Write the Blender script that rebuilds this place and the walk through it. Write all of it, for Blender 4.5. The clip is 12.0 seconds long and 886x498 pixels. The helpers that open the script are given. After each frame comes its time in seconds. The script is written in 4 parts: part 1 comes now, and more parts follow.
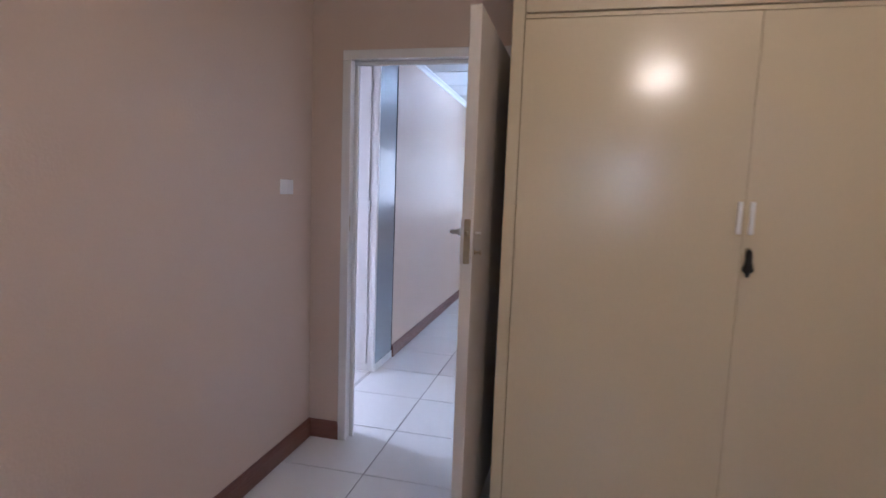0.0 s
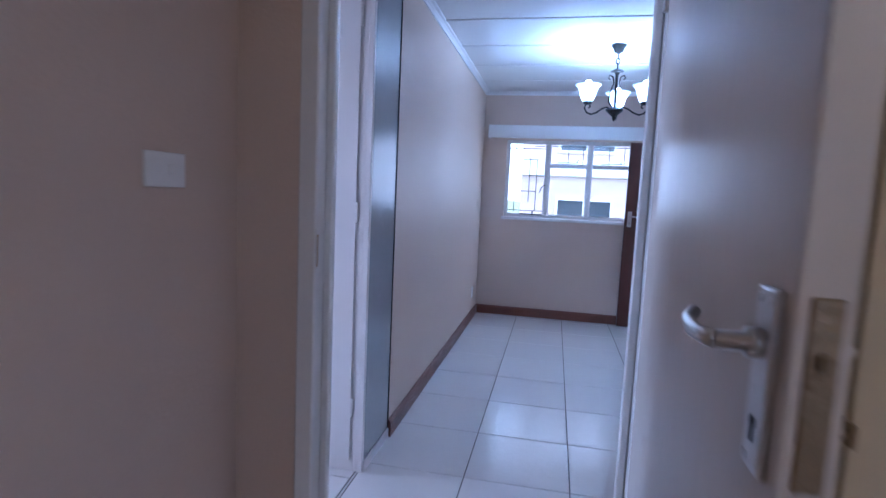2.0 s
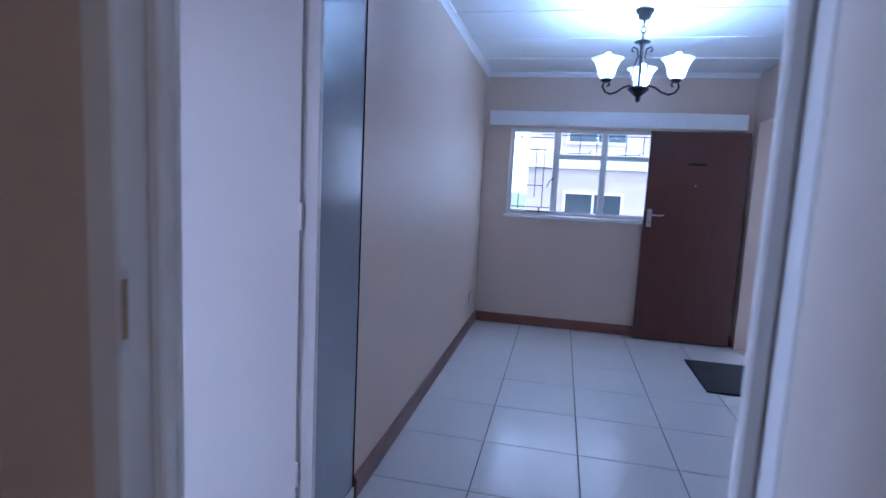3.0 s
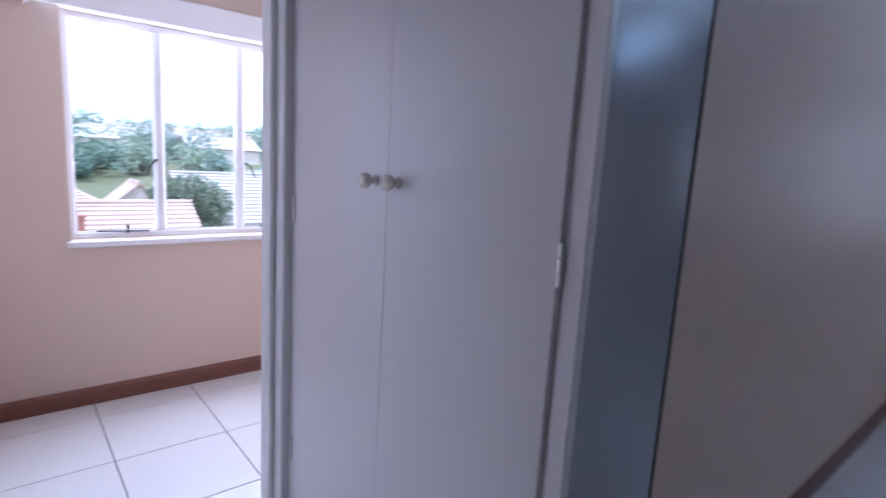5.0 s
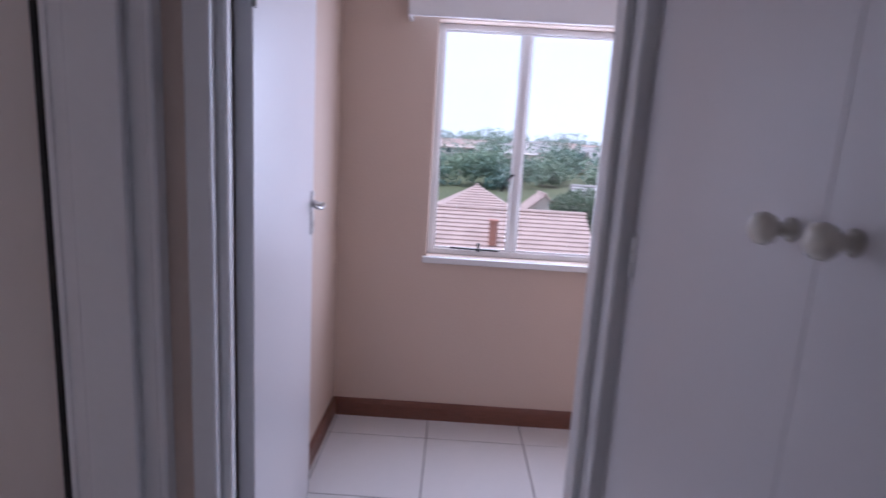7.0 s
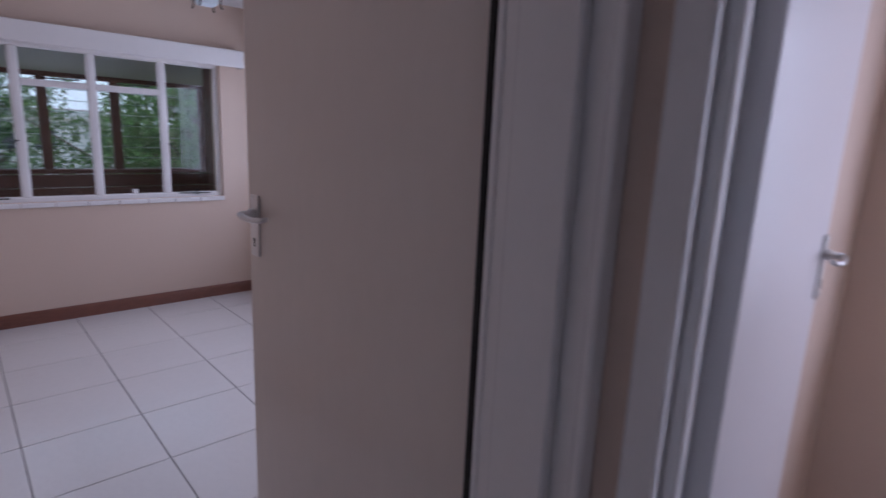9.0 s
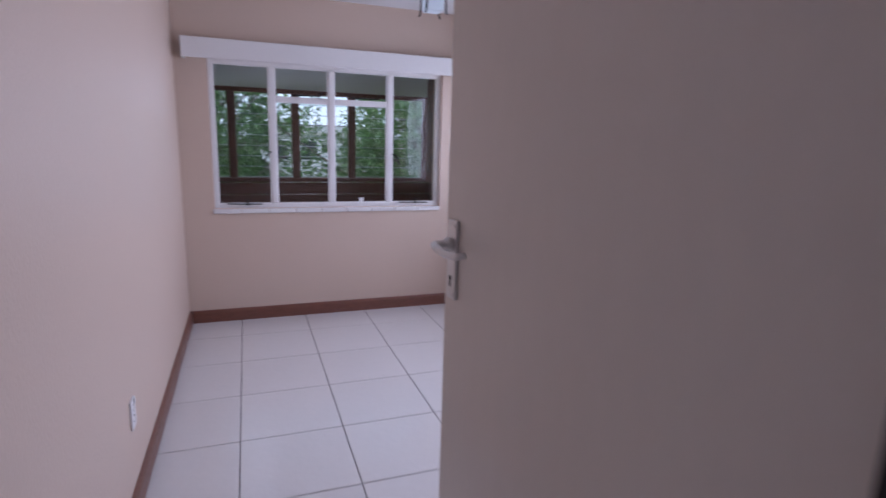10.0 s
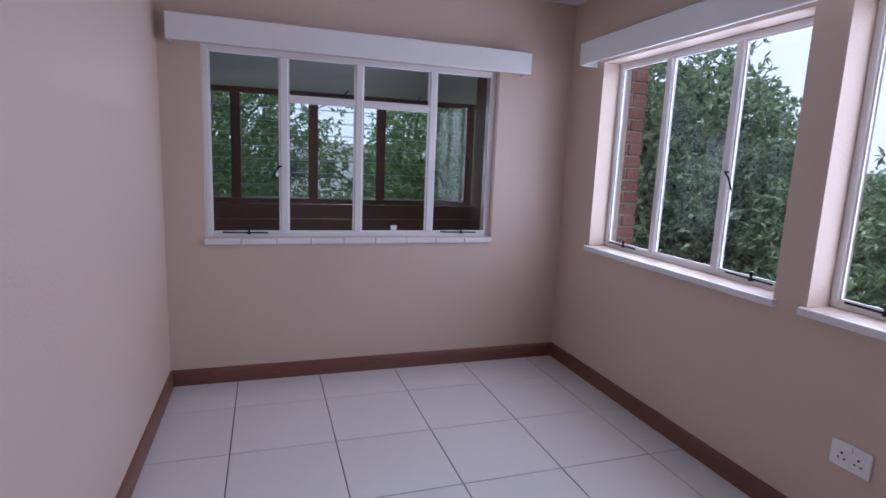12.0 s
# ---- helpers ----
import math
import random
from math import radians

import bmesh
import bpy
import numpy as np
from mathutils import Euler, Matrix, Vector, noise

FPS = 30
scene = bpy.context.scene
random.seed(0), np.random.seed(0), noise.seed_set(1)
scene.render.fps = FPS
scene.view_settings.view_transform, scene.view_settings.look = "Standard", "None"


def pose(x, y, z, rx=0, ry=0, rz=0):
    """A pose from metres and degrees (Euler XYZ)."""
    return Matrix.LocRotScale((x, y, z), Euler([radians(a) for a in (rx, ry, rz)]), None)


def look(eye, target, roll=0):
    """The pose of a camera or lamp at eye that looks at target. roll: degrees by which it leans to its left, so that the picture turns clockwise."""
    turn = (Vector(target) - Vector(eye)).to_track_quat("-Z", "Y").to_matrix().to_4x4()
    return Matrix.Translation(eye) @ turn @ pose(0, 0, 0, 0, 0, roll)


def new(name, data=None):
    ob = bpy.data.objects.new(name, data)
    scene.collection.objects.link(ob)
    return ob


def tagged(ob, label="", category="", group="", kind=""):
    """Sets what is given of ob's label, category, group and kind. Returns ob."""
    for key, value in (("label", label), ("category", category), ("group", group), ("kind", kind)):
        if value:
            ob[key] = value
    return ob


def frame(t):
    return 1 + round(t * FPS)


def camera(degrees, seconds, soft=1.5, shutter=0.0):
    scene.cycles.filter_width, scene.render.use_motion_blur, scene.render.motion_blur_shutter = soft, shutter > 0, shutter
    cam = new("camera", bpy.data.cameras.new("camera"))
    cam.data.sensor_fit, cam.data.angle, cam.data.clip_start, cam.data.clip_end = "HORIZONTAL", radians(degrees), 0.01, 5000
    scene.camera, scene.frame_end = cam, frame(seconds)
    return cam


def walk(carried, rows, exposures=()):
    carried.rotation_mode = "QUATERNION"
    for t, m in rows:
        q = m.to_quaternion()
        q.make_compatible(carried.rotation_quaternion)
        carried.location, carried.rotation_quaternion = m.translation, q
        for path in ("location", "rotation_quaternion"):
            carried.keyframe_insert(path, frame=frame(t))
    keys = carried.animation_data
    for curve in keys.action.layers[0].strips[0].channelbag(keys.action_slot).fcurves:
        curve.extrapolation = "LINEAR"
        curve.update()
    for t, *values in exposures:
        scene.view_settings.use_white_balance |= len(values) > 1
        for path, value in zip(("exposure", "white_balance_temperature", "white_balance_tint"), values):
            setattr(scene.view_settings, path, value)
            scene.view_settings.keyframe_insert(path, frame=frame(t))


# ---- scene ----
cam = camera(79.4, 12.0, shutter=0.5)
PATH = [
    (0, (1.39, -2.631, 1.384), (0.931, -0.696, 1.17), 2.1),
    (0.5, (1.212, -2.33, 1.38), (0.742, -0.397, 1.168), 2.4),
    (1, (1.047, -1.986, 1.38), (0.6, -0.048, 1.168), 2.7),
    (1.5, (0.929, -1.617, 1.37), (0.507, 0.326, 1.161), 2.6),
    (2, (0.825, -1.233, 1.357), (0.426, 0.715, 1.148), 2.6),
    (2.5, (0.814, -0.873, 1.361), (0.427, 1.076, 1.137), 2.5),
    (2.7, (0.806, -0.748, 1.371), (0.419, 1.201, 1.143), 2.6),
    (4.3, (0.766, -0.051, 1.392), (-0.317, 1.6, 1.09), 2.95),
    (4.5, (0.742, 0.012, 1.391), (-0.499, 1.554, 1.11), 3.1),
    (5, (0.621, 0.192, 1.451), (-0.89, 1.462, 1.125), 3.4),
    (5.5, (0.516, 0.4, 1.451), (-1.219, 1.338, 1.12), 3.4),
    (6, (0.389, 0.535, 1.436), (-1.484, 1.152, 1.101), 3.5),
    (6.5, (0.178, 0.577, 1.439), (-1.766, 0.903, 1.095), 3.5),
    (6.7, (0.104, 0.59, 1.446), (-1.856, 0.788, 1.098), 3.5),
    (8.3, (-0.311, 0.55, 1.479), (-1.946, -0.531, 1.08), 2.8),
    (8.5, (-0.337, 0.501, 1.481), (-1.883, -0.703, 1.079), 2.7),
    (9, (-0.406, 0.373, 1.475), (-1.742, -1.06, 1.074), 2.5),
    (9.5, (-0.509, 0.218, 1.474), (-1.56, -1.437, 1.076), 2.2),
    (10, (-0.604, 0.005, 1.468), (-1.283, -1.834, 1.071), 1.7),
    (10.5, (-0.684, -0.299, 1.446), (-1.237, -2.183, 1.065), 1.8),
    (11, (-0.724, -0.578, 1.411), (-1.275, -2.467, 1.053), 2.0),
    (11.5, (-0.709, -0.829, 1.428), (-1.282, -2.714, 1.085), 2.3),
    (12, (-0.697, -1.022, 1.415), (-1.326, -2.892, 1.09), 2.4),
]
LIGHT = [
    (0.0, 2.55, 4950, 20),
    (1.5, 2.05, 4650, 21),
    (2.5, 1.78, 4350, 22),
    (4.4, 1.15, 4900, 22),
    (5.5, 0.72, 5000, 26),
    (6.5, 0.35, 5200, 28),
    (8.5, -0.6, 5350, 30),
    (9.0, -0.25, 5400, 30),
    (9.5, -0.05, 5400, 30),
    (10.2, 0.2, 5400, 30),
    (11.0, 0.02, 5400, 29),
    (12.0, -0.16, 5400, 29),
]
walk(cam, [(t, look(eye, target, roll)) for t, eye, target, roll in PATH], LIGHT)

# ---- world and sun: bright overcast afternoon ----
world = bpy.data.worlds.new("sky")
scene.world = world
world.use_nodes = True
wn = world.node_tree
sky = wn.nodes.new("ShaderNodeTexSky")
sky.sky_type = 'NISHITA'
sky.sun_disc = False
sky.sun_elevation = radians(76)
sky.sun_rotation = radians(117)
sky.air_density, sky.dust_density, sky.ozone_density = 1.0, 2.0, 1.0
cloud = wn.nodes.new("ShaderNodeMix")
cloud.data_type = 'RGBA'
cloud.inputs[0].default_value = 0.8
cloud.inputs[7].default_value = (8.6, 9.0, 9.4, 1)      # high white overcast
wn.links.new(sky.outputs[0], cloud.inputs[6])
wn.links.new(cloud.outputs[2], wn.nodes["Background"].inputs[0])
wn.nodes["Background"].inputs[1].default_value = 0.15
sun = new("sun", bpy.data.lights.new("sun", "SUN"))
sun.data.energy, sun.data.angle, sun.data.color = 3.2, radians(10), (1, 0.96, 0.9)
sun.matrix_world = look((3, -1.5, 14), (0, 0, 0))


def bulb_lamp(name, place, watts, colour, radius):
    lamp = new(name, bpy.data.lights.new(name, "POINT"))
    lamp.data.energy, lamp.data.color, lamp.data.shadow_soft_size = watts, colour, radius
    lamp.location = place
    return lamp


def sky_lamp(name, m, w, h, watts, colour=(0.93, 0.96, 1.0)):
    """Daylight in a window's opening; m: the window's pose, x to the right seen from the room, y outwards."""
    lamp = new(name, bpy.data.lights.new(name, "AREA"))
    lamp.data.shape, lamp.data.size, lamp.data.size_y = 'RECTANGLE', w, h
    lamp.data.energy, lamp.data.color = watts, colour
    lamp.matrix_world = m @ pose(w / 2, 0, h / 2, 90, 0, 180)
    return lamp


sky_lamp("daylight_side", pose(-2.88, -4.02, 0.93, 0, 0, 90), 1.32, 1.1, 18)
sky_lamp("daylight_side", pose(-2.88, -2.49, 0.93, 0, 0, 90), 1.32, 1.1, 18)
sky_lamp("daylight_back", pose(-0.39, -4.50, 0.92, 0, 0, 180), 1.76, 1.05, 5.5)
sky_lamp("daylight_end_room", pose(-2.83, 0.5, 0.95, 0, 0, 90), 1.32, 1.1, 31)
sky_lamp("daylight_living", pose(0.29, 4.9, 1.16), 1.76, 0.78, 1.3)
sky_lamp("daylight_entrance", pose(2.62, 3.9, 0.05, 0, 0, -90) @ pose(-0.75, 0, 0), 0.75, 1.95, 0.5)
sky_lamp("daylight_first_room", pose(2.23, -4.7, 1.23, 0, 0, 180), 0.84, 0.7, 0.08)

# ---- materials ----
def material(name, colour, rough=0.5, metal=0.0, vary=0.08, scale=6.0, fine=60.0, bump=0.02, coat=0.0, stretch=(1, 1, 1), per_piece=0.0, spec=0.5):
    """Two scales of variation in colour and gloss and a fine relief."""
    m = bpy.data.materials.new(name)
    m.use_nodes = True
    nt = m.node_tree
    b = nt.nodes["Principled BSDF"]
    co = nt.nodes.new("ShaderNodeTexCoord")
    mp = nt.nodes.new("ShaderNodeMapping")
    mp.inputs["Scale"].default_value = stretch
    nt.links.new(co.outputs["Object"], mp.inputs[0])
    big, small = nt.nodes.new("ShaderNodeTexNoise"), nt.nodes.new("ShaderNodeTexNoise")
    big.inputs["Scale"].default_value, small.inputs["Scale"].default_value = scale, fine
    big.inputs["Detail"].default_value, small.inputs["Detail"].default_value = 4, 3
    for n in (big, small):
        nt.links.new(mp.outputs[0], n.inputs["Vector"])
    mix = nt.nodes.new("ShaderNodeMix")
    mix.data_type = 'FLOAT'
    mix.inputs[0].default_value = 0.4
    nt.links.new(big.outputs[0], mix.inputs[2])
    nt.links.new(small.outputs[0], mix.inputs[3])
    value = mix.outputs[0]
    if per_piece:
        info = nt.nodes.new("ShaderNodeObjectInfo")
        k = nt.nodes.new("ShaderNodeMath")
        k.operation = 'MULTIPLY_ADD'
        k.inputs[1].default_value, k.inputs[2].default_value = per_piece, -per_piece / 2
        nt.links.new(info.outputs["Random"], k.inputs[0])
        a = nt.nodes.new("ShaderNodeMath")
        nt.links.new(value, a.inputs[0])
        nt.links.new(k.outputs[0], a.inputs[1])
        value = a.outputs[0]
    ramp = nt.nodes.new("ShaderNodeValToRGB")
    lo = [max(0, c * (1 - vary)) for c in colour]
    hi = [min(1, c * (1 + vary)) for c in colour]
    ramp.color_ramp.elements[0].position, ramp.color_ramp.elements[1].position = 0.12, 0.88
    ramp.color_ramp.interpolation = 'EASE'
    ramp.color_ramp.elements[0].color, ramp.color_ramp.elements[1].color = (*lo, 1), (*hi, 1)
    nt.links.new(value, ramp.inputs[0])
    nt.links.new(ramp.outputs[0], b.inputs["Base Color"])
    rr = nt.nodes.new("ShaderNodeMapRange")
    rr.inputs[3].default_value, rr.inputs[4].default_value = max(0.03, rough * 0.9), min(1, rough * 1.1)
    nt.links.new(big.outputs[0], rr.inputs[0])
    nt.links.new(rr.outputs[0], b.inputs["Roughness"])
    b.inputs["Metallic"].default_value = metal
    b.inputs["Coat Weight"].default_value = coat
    b.inputs["Coat Roughness"].default_value = max(0.12, rough)
    b.inputs["Specular IOR Level"].default_value = spec
    bp = nt.nodes.new("ShaderNodeBump")
    bp.inputs["Strength"].default_value, bp.inputs["Distance"].default_value = 1.0, bump * 0.05
    nt.links.new(small.outputs[0], bp.inputs["Height"])
    nt.links.new(bp.outputs[0], b.inputs["Normal"])
    return m


def glass_material(name, gloss=0.06, tint=(1, 1, 1)):
    m = bpy.data.materials.new(name)
    m.use_nodes = True
    nt = m.node_tree
    nt.nodes.clear()
    out, mix = nt.nodes.new("ShaderNodeOutputMaterial"), nt.nodes.new("ShaderNodeMixShader")
    clear, shine = nt.nodes.new("ShaderNodeBsdfTransparent"), nt.nodes.new("ShaderNodeBsdfGlossy")
    clear.inputs[0].default_value = (*tint, 1)
    shine.inputs["Roughness"].default_value = 0.02
    fr = nt.nodes.new("ShaderNodeLayerWeight")
    pw = nt.nodes.new("ShaderNodeMath")
    pw.operation = 'POWER'
    pw.inputs[1].default_value = 4
    nt.links.new(fr.outputs["Facing"], pw.inputs[0])
    k = nt.nodes.new("ShaderNodeMath")
    k.operation = 'MULTIPLY_ADD'
    k.inputs[1].default_value, k.inputs[2].default_value = 0.4, gloss / 2
    nt.links.new(pw.outputs[0], k.inputs[0])
    nt.links.new(k.outputs[0], mix.inputs[0])
    nt.links.new(clear.outputs[0], mix.inputs[1])
    nt.links.new(shine.outputs[0], mix.inputs[2])
    nt.links.new(mix.outputs[0], out.inputs[0])
    return m


def emitter(name, colour, strength):
    m = bpy.data.materials.new(name)
    m.use_nodes = True
    b = m.node_tree.nodes["Principled BSDF"]
    b.inputs["Base Color"].default_value = (*colour, 1)
    b.inputs["Emission Color"].default_value = (*colour, 1)
    b.inputs["Emission Strength"].default_value = strength
    return m


def leaf_material(name, dark, light, patch=0.0):
    """Leaves that differ one by one and, with patch, from crown to crown."""
    m = bpy.data.materials.new(name)
    m.use_nodes = True
    nt = m.node_tree
    b = nt.nodes["Principled BSDF"]
    geo, ramp = nt.nodes.new("ShaderNodeNewGeometry"), nt.nodes.new("ShaderNodeValToRGB")
    ramp.color_ramp.elements[0].color, ramp.color_ramp.elements[1].color = (*dark, 1), (*light, 1)
    value = geo.outputs["Random Per Island"]
    if patch:
        spots, mix_v = nt.nodes.new("ShaderNodeTexNoise"), nt.nodes.new("ShaderNodeMix")
        spots.inputs["Scale"].default_value, spots.inputs["Detail"].default_value = patch, 2
        wide = nt.nodes.new("ShaderNodeMapRange")
        wide.inputs[1].default_value, wide.inputs[2].default_value = 0.35, 0.68
        mix_v.data_type = 'FLOAT'
        mix_v.inputs[0].default_value = 0.7
        nt.links.new(geo.outputs["Position"], spots.inputs["Vector"])
        nt.links.new(spots.outputs[0], wide.inputs[0])
        nt.links.new(value, mix_v.inputs[2])
        nt.links.new(wide.outputs[0], mix_v.inputs[3])
        value = mix_v.outputs[0]
    nt.links.new(value, ramp.inputs[0])
    nt.links.new(ramp.outputs[0], b.inputs["Base Color"])
    b.inputs["Roughness"].default_value = 0.45
    tr, mix = nt.nodes.new("ShaderNodeBsdfTranslucent"), nt.nodes.new("ShaderNodeMixShader")
    nt.links.new(ramp.outputs[0], tr.inputs[0])
    mix.inputs[0].default_value = 0.3
    nt.links.new(b.outputs[0], mix.inputs[1])
    nt.links.new(tr.outputs[0], mix.inputs[2])
    nt.links.new(mix.outputs[0], nt.nodes["Material Output"].inputs[0])
    return m


WALL = material("beige_wall_paint", (0.60, 0.475, 0.385), 0.45, vary=0.03, scale=1.4, fine=90, bump=0.025, spec=0.4)
CEIL = material("ceiling_paint", (0.78, 0.78, 0.78), 0.7, vary=0.03, scale=2, fine=80, bump=0.03)
WHITE = material("white_gloss_paint", (0.74, 0.73, 0.72), 0.25, vary=0.03, scale=3, fine=40, bump=0.012, coat=0.2)
DOOR_PAINT = material("cream_door_paint", (0.66, 0.60, 0.54), 0.24, vary=0.03, scale=2, fine=30, bump=0.012, stretch=(1, 1, 0.3), coat=0.1)
WARD = material("cream_wardrobe_enamel", (0.62, 0.52, 0.35), 0.2, vary=0.03, scale=2, fine=140, bump=0.006, stretch=(1, 1, 0.4), coat=0.2)
LILAC = material("white_cupboard_enamel", (0.68, 0.66, 0.66), 0.3, vary=0.012, scale=2, fine=160, bump=0.0015, stretch=(1, 1, 1), coat=0.2)
GREY = material("grey_satin_panel", (0.31, 0.335, 0.375), 0.2, vary=0.04, scale=2, fine=30, bump=0.01, coat=0.3)
TILE = material("white_glazed_tile", (0.68, 0.66, 0.64), 0.2, vary=0.025, scale=2.5, fine=25, bump=0.02, per_piece=0.25, coat=0.2)
GROUT = material("dark_grout", (0.10, 0.09, 0.085), 0.9, vary=0.3, scale=5, fine=90, bump=0.1)
SKIRT = material("red_brown_skirting", (0.17, 0.06, 0.035), 0.35, vary=0.3, scale=3, fine=40, bump=0.05, stretch=(6, 6, 30), coat=0.2)
MAHOGANY = material("mahogany_door", (0.075, 0.017, 0.009), 0.34, vary=0.3, scale=2, fine=40, bump=0.04, stretch=(12, 12, 1), coat=0.3)
BALCONY_WOOD = material("stained_timber", (0.11, 0.042, 0.024), 0.5, vary=0.35, scale=3, fine=40, bump=0.06, stretch=(2, 2, 12))
STEEL = material("brushed_aluminium", (0.62, 0.61, 0.60), 0.3, metal=1.0, vary=0.06, scale=8, fine=120, bump=0.03)
BRASS = material("worn_brass", (0.35, 0.27, 0.17), 0.35, metal=1.0, vary=0.15, scale=20, fine=150, bump=0.05)
IRON = material("black_iron", (0.02, 0.018, 0.016), 0.4, metal=0.6, vary=0.3, scale=30, fine=150, bump=0.1)
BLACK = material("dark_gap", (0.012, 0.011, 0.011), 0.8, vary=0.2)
PLASTIC = material("white_plastic", (0.8, 0.79, 0.78), 0.3, vary=0.02, scale=10, fine=80, bump=0.01)
CERAMIC = material("cream_porcelain", (0.72, 0.68, 0.58), 0.12, vary=0.03, scale=20, fine=90, bump=0.01, coat=0.5)
BRICK = material("red_face_brick", (0.32, 0.14, 0.10), 0.85, vary=0.25, scale=9, fine=70, bump=0.2, per_piece=0.4)
MORTAR = material("mortar", (0.40, 0.36, 0.32), 0.9, vary=0.15, scale=9, fine=90, bump=0.2)
SOFFIT = material("blue_grey_soffit", (0.66, 0.71, 0.72), 0.6, vary=0.05, scale=2, fine=60, bump=0.03)
ROOF_TILE = material("clay_roof_tile", (0.43, 0.31, 0.265), 0.8, vary=0.2, scale=1.2, fine=12, bump=0.2)
ROOF_GREY = material("weathered_roof_tile", (0.36, 0.33, 0.31), 0.85, vary=0.2, scale=1.2, fine=12, bump=0.2)
PLASTER = material("pale_plaster", (0.66, 0.58, 0.50), 0.85, vary=0.08, scale=0.7, fine=9, bump=0.1)
PINK_BRICK = material("pink_brick_facade", (0.56, 0.44, 0.41), 0.85, vary=0.15, scale=0.8, fine=14, bump=0.2, stretch=(1, 1, 6))
WHITE_BAND = material("white_render_band", (0.75, 0.74, 0.72), 0.8, vary=0.05, scale=1, fine=10)
DARK_GLASS = material("dark_window", (0.06, 0.07, 0.08), 0.1, vary=0.2, scale=1, fine=5)
GRASS = material("dry_grass_ground", (0.10, 0.11, 0.05), 0.95, vary=0.3, scale=0.15, fine=2, bump=0.3)
BARK = material("grey_bark", (0.16, 0.13, 0.10), 0.9, vary=0.3, scale=6, fine=40, bump=0.4, stretch=(1, 1, 0.3))
LEAF_BROAD = leaf_material("broad_leaf", (0.07, 0.125, 0.07), (0.36, 0.48, 0.24))
LEAF_FINE = leaf_material("feathery_leaf", (0.05, 0.115, 0.04), (0.2, 0.36, 0.11))
# leaf colours paled in place of distance haze
LEAF_FAR = leaf_material("hill_foliage", (0.09, 0.14, 0.09), (0.2, 0.26, 0.16))
# the hill's bluish haze is put into this blue-green leaf colour
LEAF_HILL = leaf_material("hazed_woodland", (0.10, 0.19, 0.17), (0.36, 0.43, 0.27), 0.09)
GLASS = glass_material("window_glass", 0.06, (0.97, 0.99, 0.98))
LOUVRE = glass_material("louvre_glass", 0.07, (0.90, 0.95, 0.93))
BLADE_EDGE = material("ground_glass_edge", (0.34, 0.42, 0.40), 0.4, vary=0.1, scale=20, fine=90)
BULB = emitter("lit_bulb", (0.80, 0.92, 1.0), 30)
WARM_BULB = emitter("lit_warm_bulb", (1.0, 0.78, 0.5), 20)


def opal_glass(name):
    m = bpy.data.materials.new(name)
    m.use_nodes = True
    nt = m.node_tree
    b = nt.nodes["Principled BSDF"]
    b.inputs["Base Color"].default_value = (0.8, 0.86, 0.9, 1)
    b.inputs["Roughness"].default_value = 0.3
    tr, mix = nt.nodes.new("ShaderNodeBsdfTranslucent"), nt.nodes.new("ShaderNodeMixShader")
    tr.inputs[0].default_value = (0.85, 0.92, 0.95, 1)
    mix.inputs[0].default_value = 0.65
    nt.links.new(b.outputs[0], mix.inputs[1])
    nt.links.new(tr.outputs[0], mix.inputs[2])
    nt.links.new(mix.outputs[0], nt.nodes["Material Output"].inputs[0])
    return m


OPAL = opal_glass("opal_glass")


# ---- mesh helpers ----
def thing(name, label, category, m=None, kind="", group=""):
    ob = new(name)
    ob.empty_display_size = 0.1
    if m is not None:
        ob.matrix_basis = m
    return tagged(ob, label, category, group, kind)


def mesh_object(name, bm, mtl, smooth=False):
    me = bpy.data.meshes.new(name)
    bmesh.ops.recalc_face_normals(bm, faces=bm.faces)
    bm.to_mesh(me)
    bm.free()
    me.materials.append(mtl)
    if smooth:
        for p in me.polygons:
            p.use_smooth = True
    return new(name, me)


def part(name, bm, mtl, parent, label="", smooth=False):
    ob = mesh_object(name, bm, mtl, smooth)
    ob.parent = parent
    return tagged(ob, label)


def add_box(bm, a, b):
    v = [bm.verts.new((x, y, z)) for x in (a[0], b[0]) for y in (a[1], b[1]) for z in (a[2], b[2])]
    for f in ((0, 1, 3, 2), (4, 6, 7, 5), (0, 4, 5, 1), (2, 3, 7, 6), (0, 2, 6, 4), (1, 5, 7, 3)):
        bm.faces.new([v[i] for i in f])


def box(a, b, bevel=0.0, seg=1):
    bm = bmesh.new()
    add_box(bm, a, b)
    if bevel:
        bmesh.ops.bevel(bm, geom=list(bm.edges), offset=bevel, segments=seg, affect='EDGES', profile=0.5)
    return bm


def boxes(items, bevel=0.0):
    bm = bmesh.new()
    for a, b in items:
        add_box(bm, a, b)
    if bevel:
        bmesh.ops.bevel(bm, geom=list(bm.edges), offset=bevel, segments=1, affect='EDGES')
    return bm


